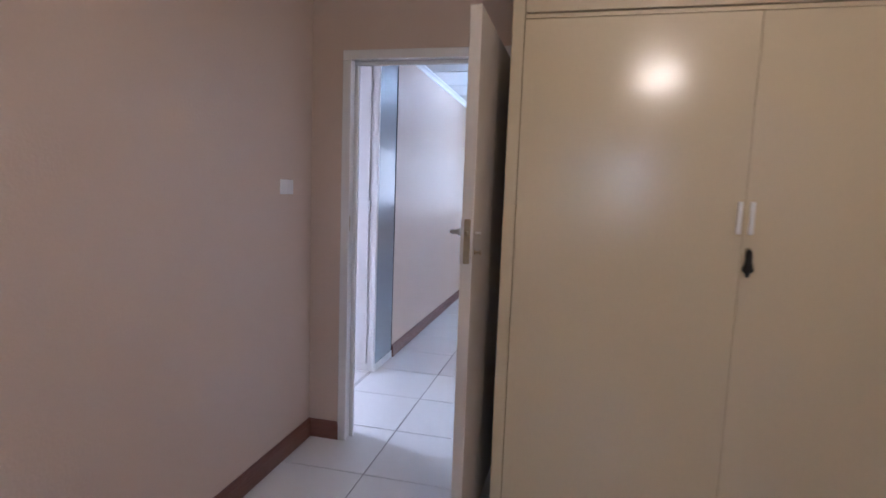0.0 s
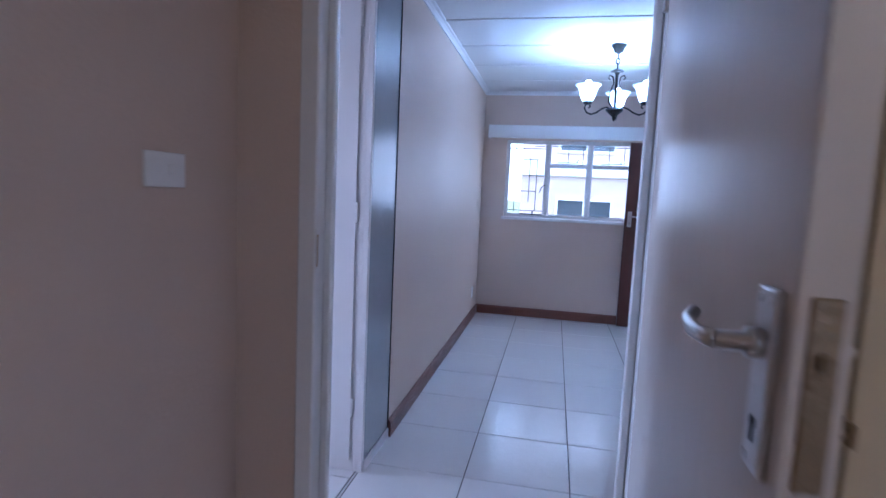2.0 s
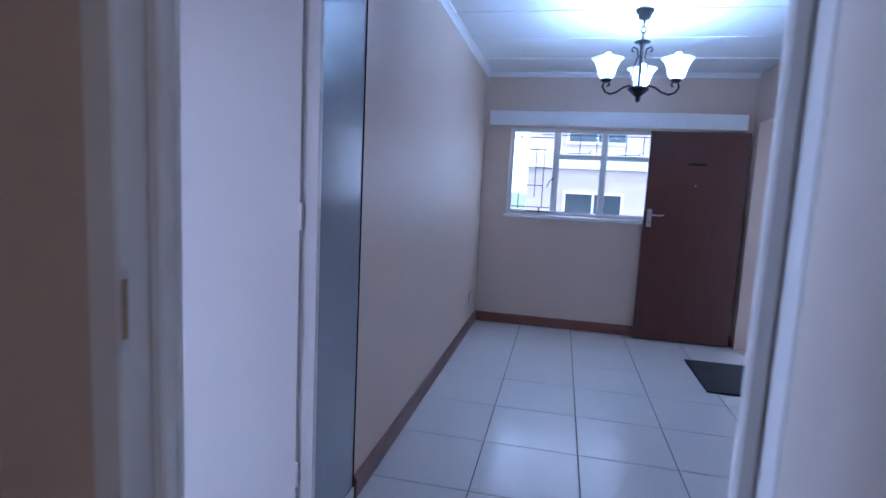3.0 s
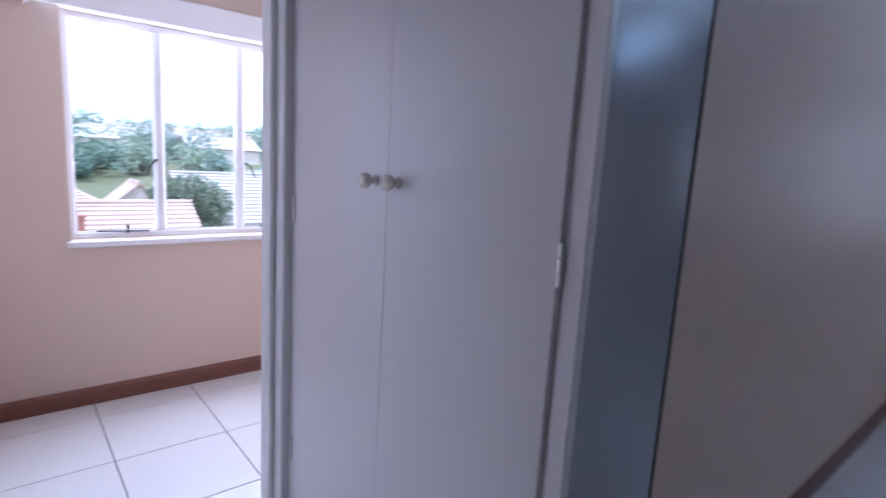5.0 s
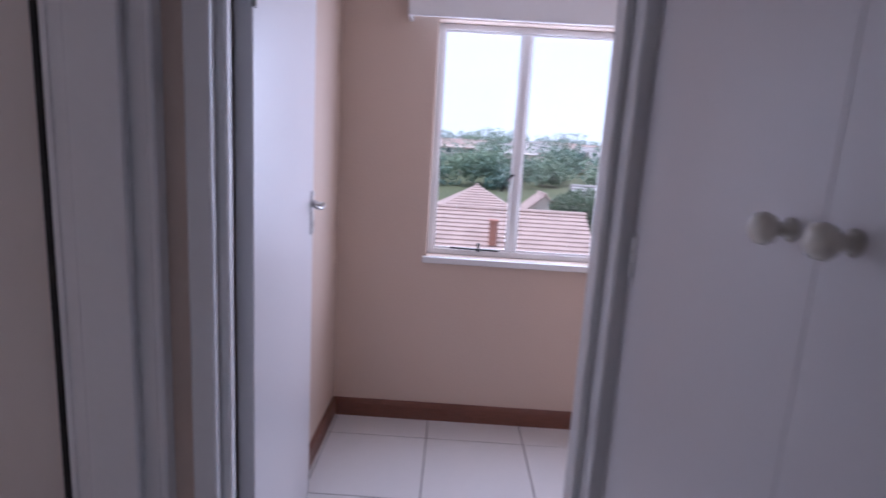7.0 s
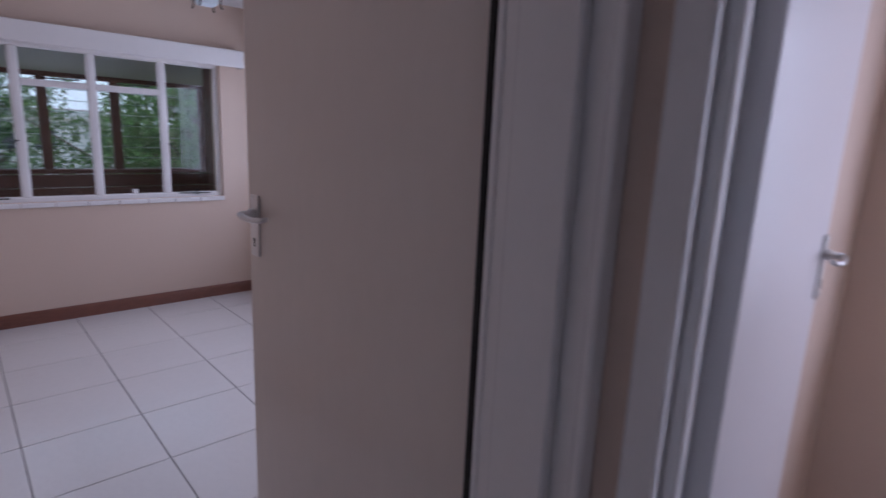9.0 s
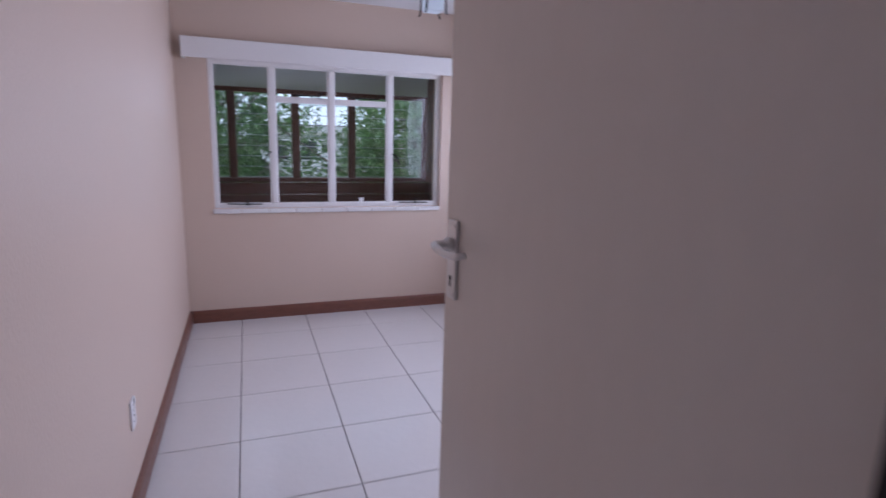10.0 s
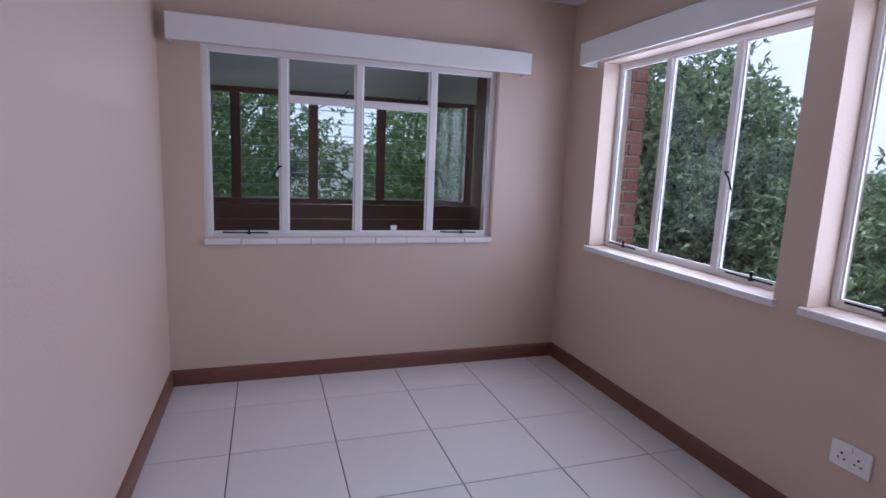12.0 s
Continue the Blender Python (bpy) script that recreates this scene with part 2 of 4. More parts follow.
def tube(points, radius, sides=8, taper=1.0, bm=None):
    bm = bm or bmesh.new()
    pts = [Vector(p) for p in points]
    rings = []
    side = Vector((0.31, 0.87, 0.37))
    for i, p in enumerate(pts):
        d = (pts[min(i + 1, len(pts) - 1)] - pts[max(i - 1, 0)]).normalized()
        u = d.cross(side).normalized() if abs(d.dot(side)) < 0.98 else d.orthogonal().normalized()
        w = d.cross(u)
        r = radius * (1 + (taper - 1) * i / max(1, len(pts) - 1))
        rings.append([bm.verts.new(p + r * (math.cos(k * math.tau / sides) * u + math.sin(k * math.tau / sides) * w)) for k in range(sides)])
    for a, b in zip(rings, rings[1:]):
        for k in range(sides):
            bm.faces.new((a[k], a[(k + 1) % sides], b[(k + 1) % sides], b[k]))
    bm.faces.new(rings[0])
    bm.faces.new(rings[-1][::-1])
    return bm


def lathe(profile, sides=20, axis='Z', at=(0, 0, 0), bm=None):
    """profile: (radius, height) pairs, turned round the axis."""
    bm = bm or bmesh.new()
    rings = []
    for r, h in profile:
        ring = []
        for k in range(sides):
            c, s = r * math.cos(k * math.tau / sides), r * math.sin(k * math.tau / sides)
            p = {'Z': (c, s, h), 'Y': (c, h, s), 'X': (h, c, s)}[axis]
            ring.append(bm.verts.new(Vector(p) + Vector(at)))
        rings.append(ring)
    for a, b in zip(rings, rings[1:]):
        for k in range(sides):
            bm.faces.new((a[k], a[(k + 1) % sides], b[(k + 1) % sides], b[k]))
    for ring in (rings[0], rings[-1]):
        bm.faces.new(ring)
    return bm


def wall(name, length, thick, height, openings, m, mtl=WALL, z0=0.0):
    """A wall along local x, thickness along local y, with openings (x0, x1, z0, z1) cut through."""
    xs = sorted({0.0, length, *[v for o in openings for v in o[:2]]})
    zs = sorted({z0, height, *[v for o in openings for v in o[2:]]})

    def solid(i, k):
        if not (0 <= i < len(xs) - 1 and 0 <= k < len(zs) - 1):
            return False
        cx, cz = (xs[i] + xs[i + 1]) / 2, (zs[k] + zs[k + 1]) / 2
        return not any(o[0] < cx < o[1] and o[2] < cz < o[3] for o in openings)
    bm = bmesh.new()
    cache = {}

    def vert(x, y, z):
        key = (round(x, 4), round(y, 4), round(z, 4))
        if key not in cache:
            cache[key] = bm.verts.new((x, y, z))
        return cache[key]
    for i in range(len(xs) - 1):
        for k in range(len(zs) - 1):
            if not solid(i, k):
                continue
            a, b, c, d = xs[i], xs[i + 1], zs[k], zs[k + 1]
            for y in (0, thick):
                bm.faces.new([vert(a, y, c), vert(b, y, c), vert(b, y, d), vert(a, y, d)])
            if not solid(i - 1, k):
                bm.faces.new([vert(a, 0, c), vert(a, thick, c), vert(a, thick, d), vert(a, 0, d)])
            if not solid(i + 1, k):
                bm.faces.new([vert(b, 0, c), vert(b, thick, c), vert(b, thick, d), vert(b, 0, d)])
            if not solid(i, k - 1):
                bm.faces.new([vert(a, 0, c), vert(b, 0, c), vert(b, thick, c), vert(a, thick, c)])
            if not solid(i, k + 1):
                bm.faces.new([vert(a, 0, d), vert(b, 0, d), vert(b, thick, d), vert(a, thick, d)])
    ob = mesh_object(name, bm, mtl)
    ob.matrix_basis = m
    return tagged(ob, "beige painted plaster wall with a smooth sheen", "wall", kind="structure")


# ---- structure ----
H = 2.5
W_TURN = 99.2           # the wall of the end room's doorway runs a little askew
M_WDOOR = pose(-1.06, 0.0, 0, 0, 0, W_TURN)
wall("wall_between_bedrooms", 4.6, 0.17, H, [], pose(0.03, -4.6, 0, 0, 0, 90))
wall("wall_first_doorway", 3.5, 0.095, H, [(0.365, 1.195, 0, 2.06)], pose(-0.14, 0, 0))
wall("wall_second_doorway", 2.6, 0.185, H, [(1.685, 2.525, 0, 2.06)], pose(-2.74, -0.185, 0))
wall("wall_third_doorway", 2.65, 0.12, H, [(0.075, 1.01, 0, 2.06)], M_WDOOR)
wall("wall_passage", 3.33, 0.12, H, [], pose(0.0, 1.49, 0, 0, 0, 90))
wall("wall_behind_cupboard", 1.25, 0.1, H, [], pose(-1.37, 1.52, 0))
wall("wall_living_end", 2.72, 0.22, H, [(0.38, 2.2, 1.13, 1.98)], pose(-0.12, 4.82, 0))
wall("wall_living_side", 4.7, 0.15, H, [(3.75, 4.57, 0, 2.06)], pose(2.6, 0.12, 0, 0, 0, 90))
wall("wall_bedroom_back", 2.88, 0.22, H, [(0.755, 2.59, 0.903, 2.02)], pose(-2.95, -4.65, 0))
wall("wall_outer", 7.35, 0.21, H, [(0.60, 1.98, 0.90, 2.07), (2.13, 3.51, 0.90, 2.07), (5.12, 6.50, 0.92, 2.09)], pose(-2.74, -4.65, 0, 0, 0, 90))
wall("wall_end_room", 1.6, 0.12, H, [], pose(-2.74, 2.6, 0))
wall("wall_first_room_back", 3.4, 0.2, H, [(1.5, 2.4, 1.2, 1.95)], pose(-0.14, -4.8, 0))
wall("wall_first_room_side", 4.8, 0.15, H, [], pose(3.5, -4.8, 0, 0, 0, 90))

ceiling_bm = boxes([((-2.95, -4.8, H), (3.6, 5.1, H + 0.1))]
                   + [((0.0, 0.5 + 0.62 * k, H - 0.006), (2.45, 0.54 + 0.62 * k, H + 0.01)) for k in range(7)])
tagged(mesh_object("ceiling", ceiling_bm, CEIL), "white painted ceiling boards with flat cover strips", "ceiling", kind="structure")


def cornice(points):
    """A coved cornice along a line of ceiling corners."""
    for (x0, y0), (x1, y1), (nx, ny) in points:
        bm = bmesh.new()
        prof = [(0, 0), (0, -0.04), (0.008, -0.04), (0.013, -0.027), (0.025, -0.014), (0.038, -0.008), (0.042, 0)]
        rings = [[bm.verts.new((x + nx * u, y + ny * u, H + v)) for u, v in prof] for x, y in ((x0, y0), (x1, y1))]
        for k in range(len(prof)):
            bm.faces.new((rings[0][k], rings[0][(k + 1) % len(prof)], rings[1][(k + 1) % len(prof)], rings[1][k]))
        bm.faces.new(rings[0])
        bm.faces.new(rings[1][::-1])
        tagged(mesh_object("cornice", bm, CEIL), "white coved plaster cornice", "cornice", kind="structure")


cornice([((0, 1.5), (0, 4.82), (1, 0)), ((0, 4.82), (2.45, 4.82), (0, -1)), ((-2.74, 0.0), (-2.74, 2.6), (1, 0)), ((0.03, -4.6), (0.03, 0), (1, 0))])


def skirting(x0, y0, x1, y1, nx, ny):
    bm = bmesh.new()
    prof = [(0, 0), (0.018, 0), (0.018, 0.075), (0.013, 0.09), (0.006, 0.098), (0, 0.098)]
    rings = [[bm.verts.new((x + nx * u, y + ny * u, v)) for u, v in prof] for x, y in ((x0, y0), (x1, y1))]
    for k in range(len(prof)):
        bm.faces.new((rings[0][k], rings[0][(k + 1) % len(prof)], rings[1][(k + 1) % len(prof)], rings[1][k]))
    bm.faces.new(rings[0])
    bm.faces.new(rings[1][::-1])
    tagged(mesh_object("baseboard", bm, SKIRT), "red-brown varnished wooden skirting board", "skirting board", kind="structure")


for s in [(0.03, -4.6, 0.03, 0, 1, 0), (0.03, 0, 0.21, 0, 0, -1), (0, 1.49, 0, 4.82, 1, 0), (0, 4.82, 2.45, 4.82, 0, -1),
          (-0.14, -4.43, -0.14, -0.185, -1, 0), (-2.74, -4.43, -0.14, -4.43, 0, 1), (-2.74, -4.43, -2.74, -0.185, 1, 0),
          (-2.74, 0.0, -2.74, 2.6, 1, 0), (-2.74, 0.0, -1.3, 0.0, 0, 1)]:
    skirting(*s)


# ---- door frames and doors ----
def door_frame(name, m, width, thick, height=2.04):
    """A pressed steel frame round an opening that starts at local x 0; the wall runs from local y 0 to thick."""
    t = thing(name, "white gloss pressed steel door frame in the wall", "door frame", m, kind="structure")
    lip, proud, rebate = 0.045, 0.014, 0.022
    for tag, x, s in (("jamb", 0, 1), ("jamb", width, -1)):
        items = [((x - s * 0.022, 0.0, 0), (x, thick, height)),
                 ((x - s * lip, -proud, 0), (x + s * 0.004, 0.004, height - 0.004)),
                 ((x - s * lip, thick - 0.004, 0), (x + s * 0.004, thick + proud, height - 0.004)),
                 ((x, 0.042, 0), (x + s * rebate, thick - 0.036, height - 0.022))]
        part(tag, boxes([tuple(zip(*[sorted(p) for p in zip(a, b)])) for a, b in items], 0.004), WHITE, t)
    part("head", boxes([((0, 0, height), (width, thick, height + 0.02)),
                        ((-lip, -proud, height - 0.004), (width + lip, 0.004, height + lip)),
                        ((-lip, thick - 0.004, height - 0.004), (width + lip, thick + proud, height + lip)),
                        ((0, 0.042, height - rebate), (width, thick - 0.036, height))], 0.004), WHITE, t)
    return t


def lever_set(parent, x, z, side, y, metal=STEEL):
    """Backplate, lever and keyhole on one face of a leaf; side: which way local y points out of it; the lever runs to local -x."""
    plate = part("lock_plate", box((x - 0.021, min(y, y + side * 0.008), z - 0.115), (x + 0.021, max(y, y + side * 0.008), z + 0.05), 0.003, 2), metal, parent, "brushed aluminium lock plate")
    bm = lathe([(0.014, y + side * 0.006), (0.014, y + side * 0.02), (0.009, y + side * 0.022), (0.009, y + side * 0.045)], 14, 'Y', (x, 0, z))
    tube([(x, y + side * 0.045, z), (x - 0.02, y + side * 0.05, z - 0.002), (x - 0.06, y + side * 0.05, z - 0.006), (x - 0.1, y + side * 0.046, z - 0.004), (x - 0.118, y + side * 0.036, z + 0.002)], 0.0085, 10, 0.75, bm)
    part("lever", bm, metal, plate, "curved aluminium lever handle", True)
    key = lathe([(0.005, y + side * 0.0075), (0.005, y + side * 0.0092)], 12, 'Y', (x, 0, z - 0.07))
    add_box(key, (x - 0.0025, min(y + side * 0.0075, y + side * 0.0092), z - 0.088), (x + 0.0025, max(y + side * 0.0075, y + side * 0.0092), z - 0.07))
    part("keyhole", key, BLACK, plate)
    for dx, dz in ((-0.012, 0.039), (0.012, 0.039), (-0.012, -0.104), (0.012, -0.104)):
        part("screw", lathe([(0.004, y + side * 0.0075), (0.004, y + side * 0.0095)], 10, 'Y', (x + dx, 0, z + dz)), STEEL, plate)


def door_leaf(name, m, width, label, mtl=DOOR_PAINT, height=2.02, lock_z=1.24, edge_lock=True, thick=0.042, bare_back=False):
    """A flush leaf: local x from the hinge to the free edge, local y through its thickness."""
    t = thing(name, label, "door", m, kind="structure")
    part("leaf", box((0, 0, 0.008), (width, thick, height), 0.002), mtl, t)
    lever_set(t, width - 0.042, lock_z, -1, 0)
    if bare_back:
        part("spindle", tube([(width - 0.042, thick, lock_z), (width - 0.042, thick + 0.02, lock_z)], 0.005, 8), STEEL, t, "bare steel handle spindle")
        key = lathe([(0.009, thick), (0.009, thick + 0.004), (0.004, thick + 0.005), (0.004, thick + 0.022)], 12, 'Y', (width - 0.042, 0, lock_z - 0.07))
        add_box(key, (width - 0.054, thick + 0.022, lock_z - 0.08), (width - 0.03, thick + 0.025, lock_z - 0.06))
        part("key", key, BRASS, t, "small brass key in the lock")
    else:
        lever_set(t, width - 0.042, lock_z, 1, thick)
    if edge_lock:
        lock = part("mortice_lock", box((width - 0.004, 0.009, lock_z - 0.11), (width + 0.003, thick - 0.009, lock_z + 0.05), 0.002), BRASS, t, "worn brass mortice lock forend")
        part("latch", box((width, 0.016, lock_z - 0.008), (width + 0.012, thick - 0.016, lock_z + 0.008), 0.003), BRASS, lock)
    for z in (0.25, 1.8):
        part("hinge", lathe([(0.007, z - 0.05), (0.007, z + 0.05)], 10, 'Z', (-0.003, -0.004, 0)), STEEL, t)
    return t


door_frame("door_frame_1", pose(0.25, 0, 0), 0.782, 0.095)
door_frame("door_frame_2", pose(-1.03, -0.185, 0), 0.79, 0.185)
door_frame("door_frame_3", M_WDOOR @ pose(0.10, 0, 0), 0.885, 0.12)
# black strips draw the shade of the unlit hinge-side rebates
for nm, m in (("rebate_shade", pose(-1.057, -0.213, 0)), ("rebate_shade", M_WDOOR @ pose(0.078, 0.136, 0))):
    seal = thing(nm, "black strip painting the unlit shade of the door frame rebate", "door seal", m, kind="structure")
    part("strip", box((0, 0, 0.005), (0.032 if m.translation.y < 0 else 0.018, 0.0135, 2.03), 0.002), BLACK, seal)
door_leaf("door_1", pose(1.028, -0.018, 0, 0, 0, -91.0), 0.758, "cream painted flush door, open, with an aluminium lever handle", bare_back=True)
door_leaf("door_2", pose(-1.094, -0.225, 0, 0, 0, -86.0), 0.815, "cream painted flush door, half open into the bedroom", lock_z=1.262)
door_leaf("door_3", pose(-1.262, 0.115, 0, 0, 0, 184.5), 0.785, "white painted flush door, open flat along the wall", LILAC, lock_z=1.235)
strike = thing("strike_plate", "worn steel strike plate let into the door frame", "strike plate", pose(0.254, -0.006, 1.2), kind="structure")
part("plate", box((0.0, -0.007, -0.055), (0.0012, 0.008, 0.055), 0.0004), STEEL, strike)
part("latch_hole", box((0.001, -0.004, -0.04), (0.0018, 0.005, 0.04)), BRASS, strike)


# ---- windows ----
def steel_window(name, m, w, h, mullions, transoms=(), stays=(), handles=(), top_stays=(), label="white painted steel casement window with clear panes"):
    """Local x to the right as seen from the room, y outwards, z up. transoms: (x0, x1, z)."""
    t = thing(name, label, "window", m, kind="structure")
    d, f = 0.035, 0.032
    part("window_frame", boxes([((0, 0, 0), (f, d, h)), ((w - f, 0, 0), (w, d, h)), ((f, 0, 0), (w - f, d, f)), ((f, 0, h - f), (w - f, d, h))], 0.003), WHITE, t)
    for x in mullions:
        part("mullion", box((x - 0.024, -0.004, f), (x + 0.024, d + 0.004, h - f), 0.006), WHITE, t)
    for x0, x1, z in transoms:
        part("transom", box((x0 + 0.024, -0.002, z - 0.02), (x1 - 0.024, d + 0.002, z + 0.02), 0.004), WHITE, t)
    edges = [0.008, *mullions, w - 0.008]
    for a, b in zip(edges, edges[1:]):
        cuts = sorted([z for x0, x1, z in transoms if x0 - 0.03 <= a and b <= x1 + 0.03])
        zs = [f / 2, *cuts, h - f / 2]
        for c, e in zip(zs, zs[1:]):
            pane = part("pane", box((a, 0.016, c), (b, 0.020, e)), GLASS, t)
            pane.visible_shadow = False
            part("glazing_bead", boxes([((a + 0.024, 0.008, c + 0.016), (a + 0.032, 0.016, e - 0.016)), ((b - 0.032, 0.008, c + 0.016), (b - 0.024, 0.016, e - 0.016)),
                                        ((a + 0.032, 0.008, c + 0.016), (b - 0.032, 0.016, c + 0.024)), ((a + 0.032, 0.008, e - 0.024), (b - 0.032, 0.016, e - 0.016))]), WHITE, t)
    for x, z, s in handles:
        bm = tube([(x, -0.006, z), (x, -0.03, z), (x + s * 0.012, -0.036, z - 0.004)], 0.006, 8)
        tube([(x + s * 0.008, -0.036, z), (x + s * 0.035, -0.038, z - 0.03), (x + s * 0.055, -0.036, z - 0.085)], 0.006, 8, 0.8, bm)
        part("casement_handle", bm, IRON, t, "dark metal casement handle")
    for x, z in stays:
        bm = tube([(x - 0.13, -0.014, z), (x + 0.13, -0.014, z - 0.004)], 0.005, 8)
        lathe([(0.012, -0.012), (0.006, 0.01), (0.010, 0.03), (0.004, 0.034)], 10, 'Z', (x + 0.02, -0.018, z), bm)
        part("casement_stay", bm, IRON, t, "dark metal peg stay")
    for x, z in top_stays:
        bm = tube([(x - 0.12, -0.012, z), (x + 0.11, -0.012, z + 0.004)], 0.005, 8)
        tube([(x + 0.08, -0.014, z), (x + 0.11, -0.03, z + 0.035)], 0.005, 8, 0.8, bm)
        part("fanlight_stay", bm, IRON, t, "dark metal peg stay")
    return t


def pelmet(name, m, length, drop=0.14, depth=0.13):
    t = thing(name, "white painted wooden curtain pelmet fixed above the window", "pelmet", m, kind="structure")
    part("front_board", box((0, -depth, 0), (length, -depth + 0.02, drop), 0.008, 3), WHITE, t)
    part("top_board", box((0.0, -depth + 0.02, drop - 0.02), (length, 0, drop), 0.003), WHITE, t)
    for x in (0, length - 0.02):
        part("end_board", box((x, -depth + 0.02, 0), (x + 0.02, 0, drop - 0.02), 0.003), WHITE, t)
    return t


M_BACK = pose(-0.36, -4.43, 0.903, 0, 0, 180)
steel_window("window_1", M_BACK @ pose(0, 0.05, 0), 1.835, 1.117, [0.45, 0.905, 1.39], [(0.45, 0.905, 0.845), (0.905, 1.39, 0.845)], stays=[(0.22, 0.034), (1.6, 0.034)],
             handles=[(0.43, 0.44, -1), (1.415, 0.44, 1)], top_stays=[(0.72, 0.88), (1.19, 0.88)])
pelmet("pelmet_back", pose(-0.2, -4.43, 1.995, 0, 0, 180), 2.16)
M_R1 = pose(-2.74, -4.05, 0.90, 0, 0, 90)
M_R2 = pose(-2.74, -2.52, 0.90, 0, 0, 90)
for nm, mm in (("window_2", M_R1), ("window_3", M_R2)):
    steel_window(nm, mm @ pose(0, 0.12, 0), 1.38, 1.17, [0.455, 0.93], stays=[(0.2, 0.034), (1.15, 0.034)], handles=[(0.43, 0.52, -1), (0.955, 0.52, 1)])
pelmet("pelmet_side", pose(-2.74, -4.14, 2.05, 0, 0, 90), 3.1)
M_WW = pose(-2.74, 0.47, 0.92, 0, 0, 90)
steel_window("window_4", M_WW @ pose(0, 0.07, 0), 1.38, 1.17, [0.445, 0.90], stays=[(0.25, 0.04), (1.15, 0.04)], handles=[(0.425, 0.44, -1), (0.925, 0.44, 1)])
pelmet("pelmet_end_room", pose(-2.74, 0.33, 2.07, 0, 0, 90), 1.66)
M_LW = pose(0.26, 4.82, 1.13)
steel_window("window_5", M_LW @ pose(0, 0.05, 0), 1.82, 0.85, [0.46, 0.91, 1.36], [(0.46, 0.91, 0.58), (0.91, 1.36, 0.58)], stays=[(0.3, 0.034)], handles=[(0.44, 0.36, -1)], top_stays=[(0.68, 0.615), (1.14, 0.615)])
pelmet("pelmet_living", pose(0.06, 4.82, 1.985), 2.3)
steel_window("window_6", pose(2.26, -4.72, 1.2, 0, 0, 180), 0.9, 0.75, [0.45])


def plain_sill(name, m, w, depth):
    t = thing(name, "white painted window sill board", "window sill", m, kind="structure")
    part("sill_board", box((-0.02, -0.03, -0.035), (w + 0.02, depth, -0.001), 0.006, 2), WHITE, t)


plain_sill("window_sill_2", M_R1, 1.38, 0.118)
plain_sill("window_sill_3", M_R2, 1.38, 0.118)
plain_sill("window_sill_4", M_WW, 1.38, 0.068)
plain_sill("window_sill_5", M_LW, 1.82, 0.048)
sill = thing("window_sill_1", "row of white glazed tiles on the window sill", "window sill", M_BACK, kind="structure")
for k in range(9):
    part("sill_tile", box((-0.01 + k * 0.205, -0.02, -0.036), (0.191 + k * 0.205, 0.05, -0.001), 0.006, 2), WHITE, sill)
sticker = thing("window_sticker", "small white shield-shaped sticker on the window pane", "sticker", pose(-1.51, -4.492, 0.955, 0, 0, 180) @ Matrix.Scale(0.75, 4))
bm = bmesh.new()
outline = [(-0.028, 0.03), (0.028, 0.03), (0.028, 0.0), (0.016, -0.022), (0, -0.032), (-0.016, -0.022), (-0.028, 0.0)]
front = [bm.verts.new((x, 0, z)) for x, z in outline]
back = [bm.verts.new((x, 0.001, z)) for x, z in outline]
bm.faces.new(front)
bm.faces.new(back[::-1])
for k in range(7):
    bm.faces.new((front[k], front[(k + 1) % 7], back[(k + 1) % 7], back[k]))
part("badge", bm, PLASTIC, sticker)


# ---- fitted wardrobe of the first room ----
ward = thing("wardrobe", "cream enamelled built-in wardrobe with tall flush doors", "wardrobe")
part("carcass", box((1.135, -0.52, 0), (3.34, -0.002, H)), WARD, ward)
part("end_stile", box((1.13, -0.54, 0.0), (1.178, -0.52, H), 0.003), WARD, ward)
part("rail", box((1.18, -0.538, 2.04), (3.34, -0.52, 2.056), 0.002), WARD, ward)
for x0, x1, hx in ((1.181, 1.9845, 1.966), (1.9855, 2.7905, 2.006), (2.7915, 3.335, 3.31)):
    leaf = part("wardrobe_door", box((x0, -0.545, 0.08), (x1, -0.522, 2.036), 0.002), WARD, ward)
    part("pull_handle", boxes([((hx - 0.008, -0.565, 1.272), (hx + 0.008, -0.557, 1.386)), ((hx - 0.006, -0.558, 1.285), (hx + 0.006, -0.545, 1.30)), ((hx - 0.006, -0.558, 1.36), (hx + 0.006, -0.545, 1.375))], 0.002), PLASTIC, leaf, "slim cream pull handle")
    part("upper_door", box((x0, -0.545, 2.06), (x1, -0.522, H - 0.01), 0.002), WARD, ward)
part("plinth", box((1.18, -0.51, 0), (3.34, -0.50, 0.078)), WARD, ward)
key = thing("key_tassel", "dark metal key with a bell-shaped pendant hanging in the wardrobe lock", "key", pose(2.006, -0.553, 1.17))
part("escutcheon", box((-0.009, -0.004, 0.02), (0.009, 0.007, 0.055), 0.003), BRASS, key, "small brass lock escutcheon")
part("pendant", lathe([(0.003, 0.05), (0.008, 0.045), (0.011, 0.03), (0.011, 0.01), (0.016, -0.01), (0.020, -0.02), (0.018, -0.027), (0.008, -0.035), (0.006, -0.046), (0.001, -0.05)], 14, 'Z', (0, -0.013, 0)), IRON, key, "dark bell-shaped key pendant", True)

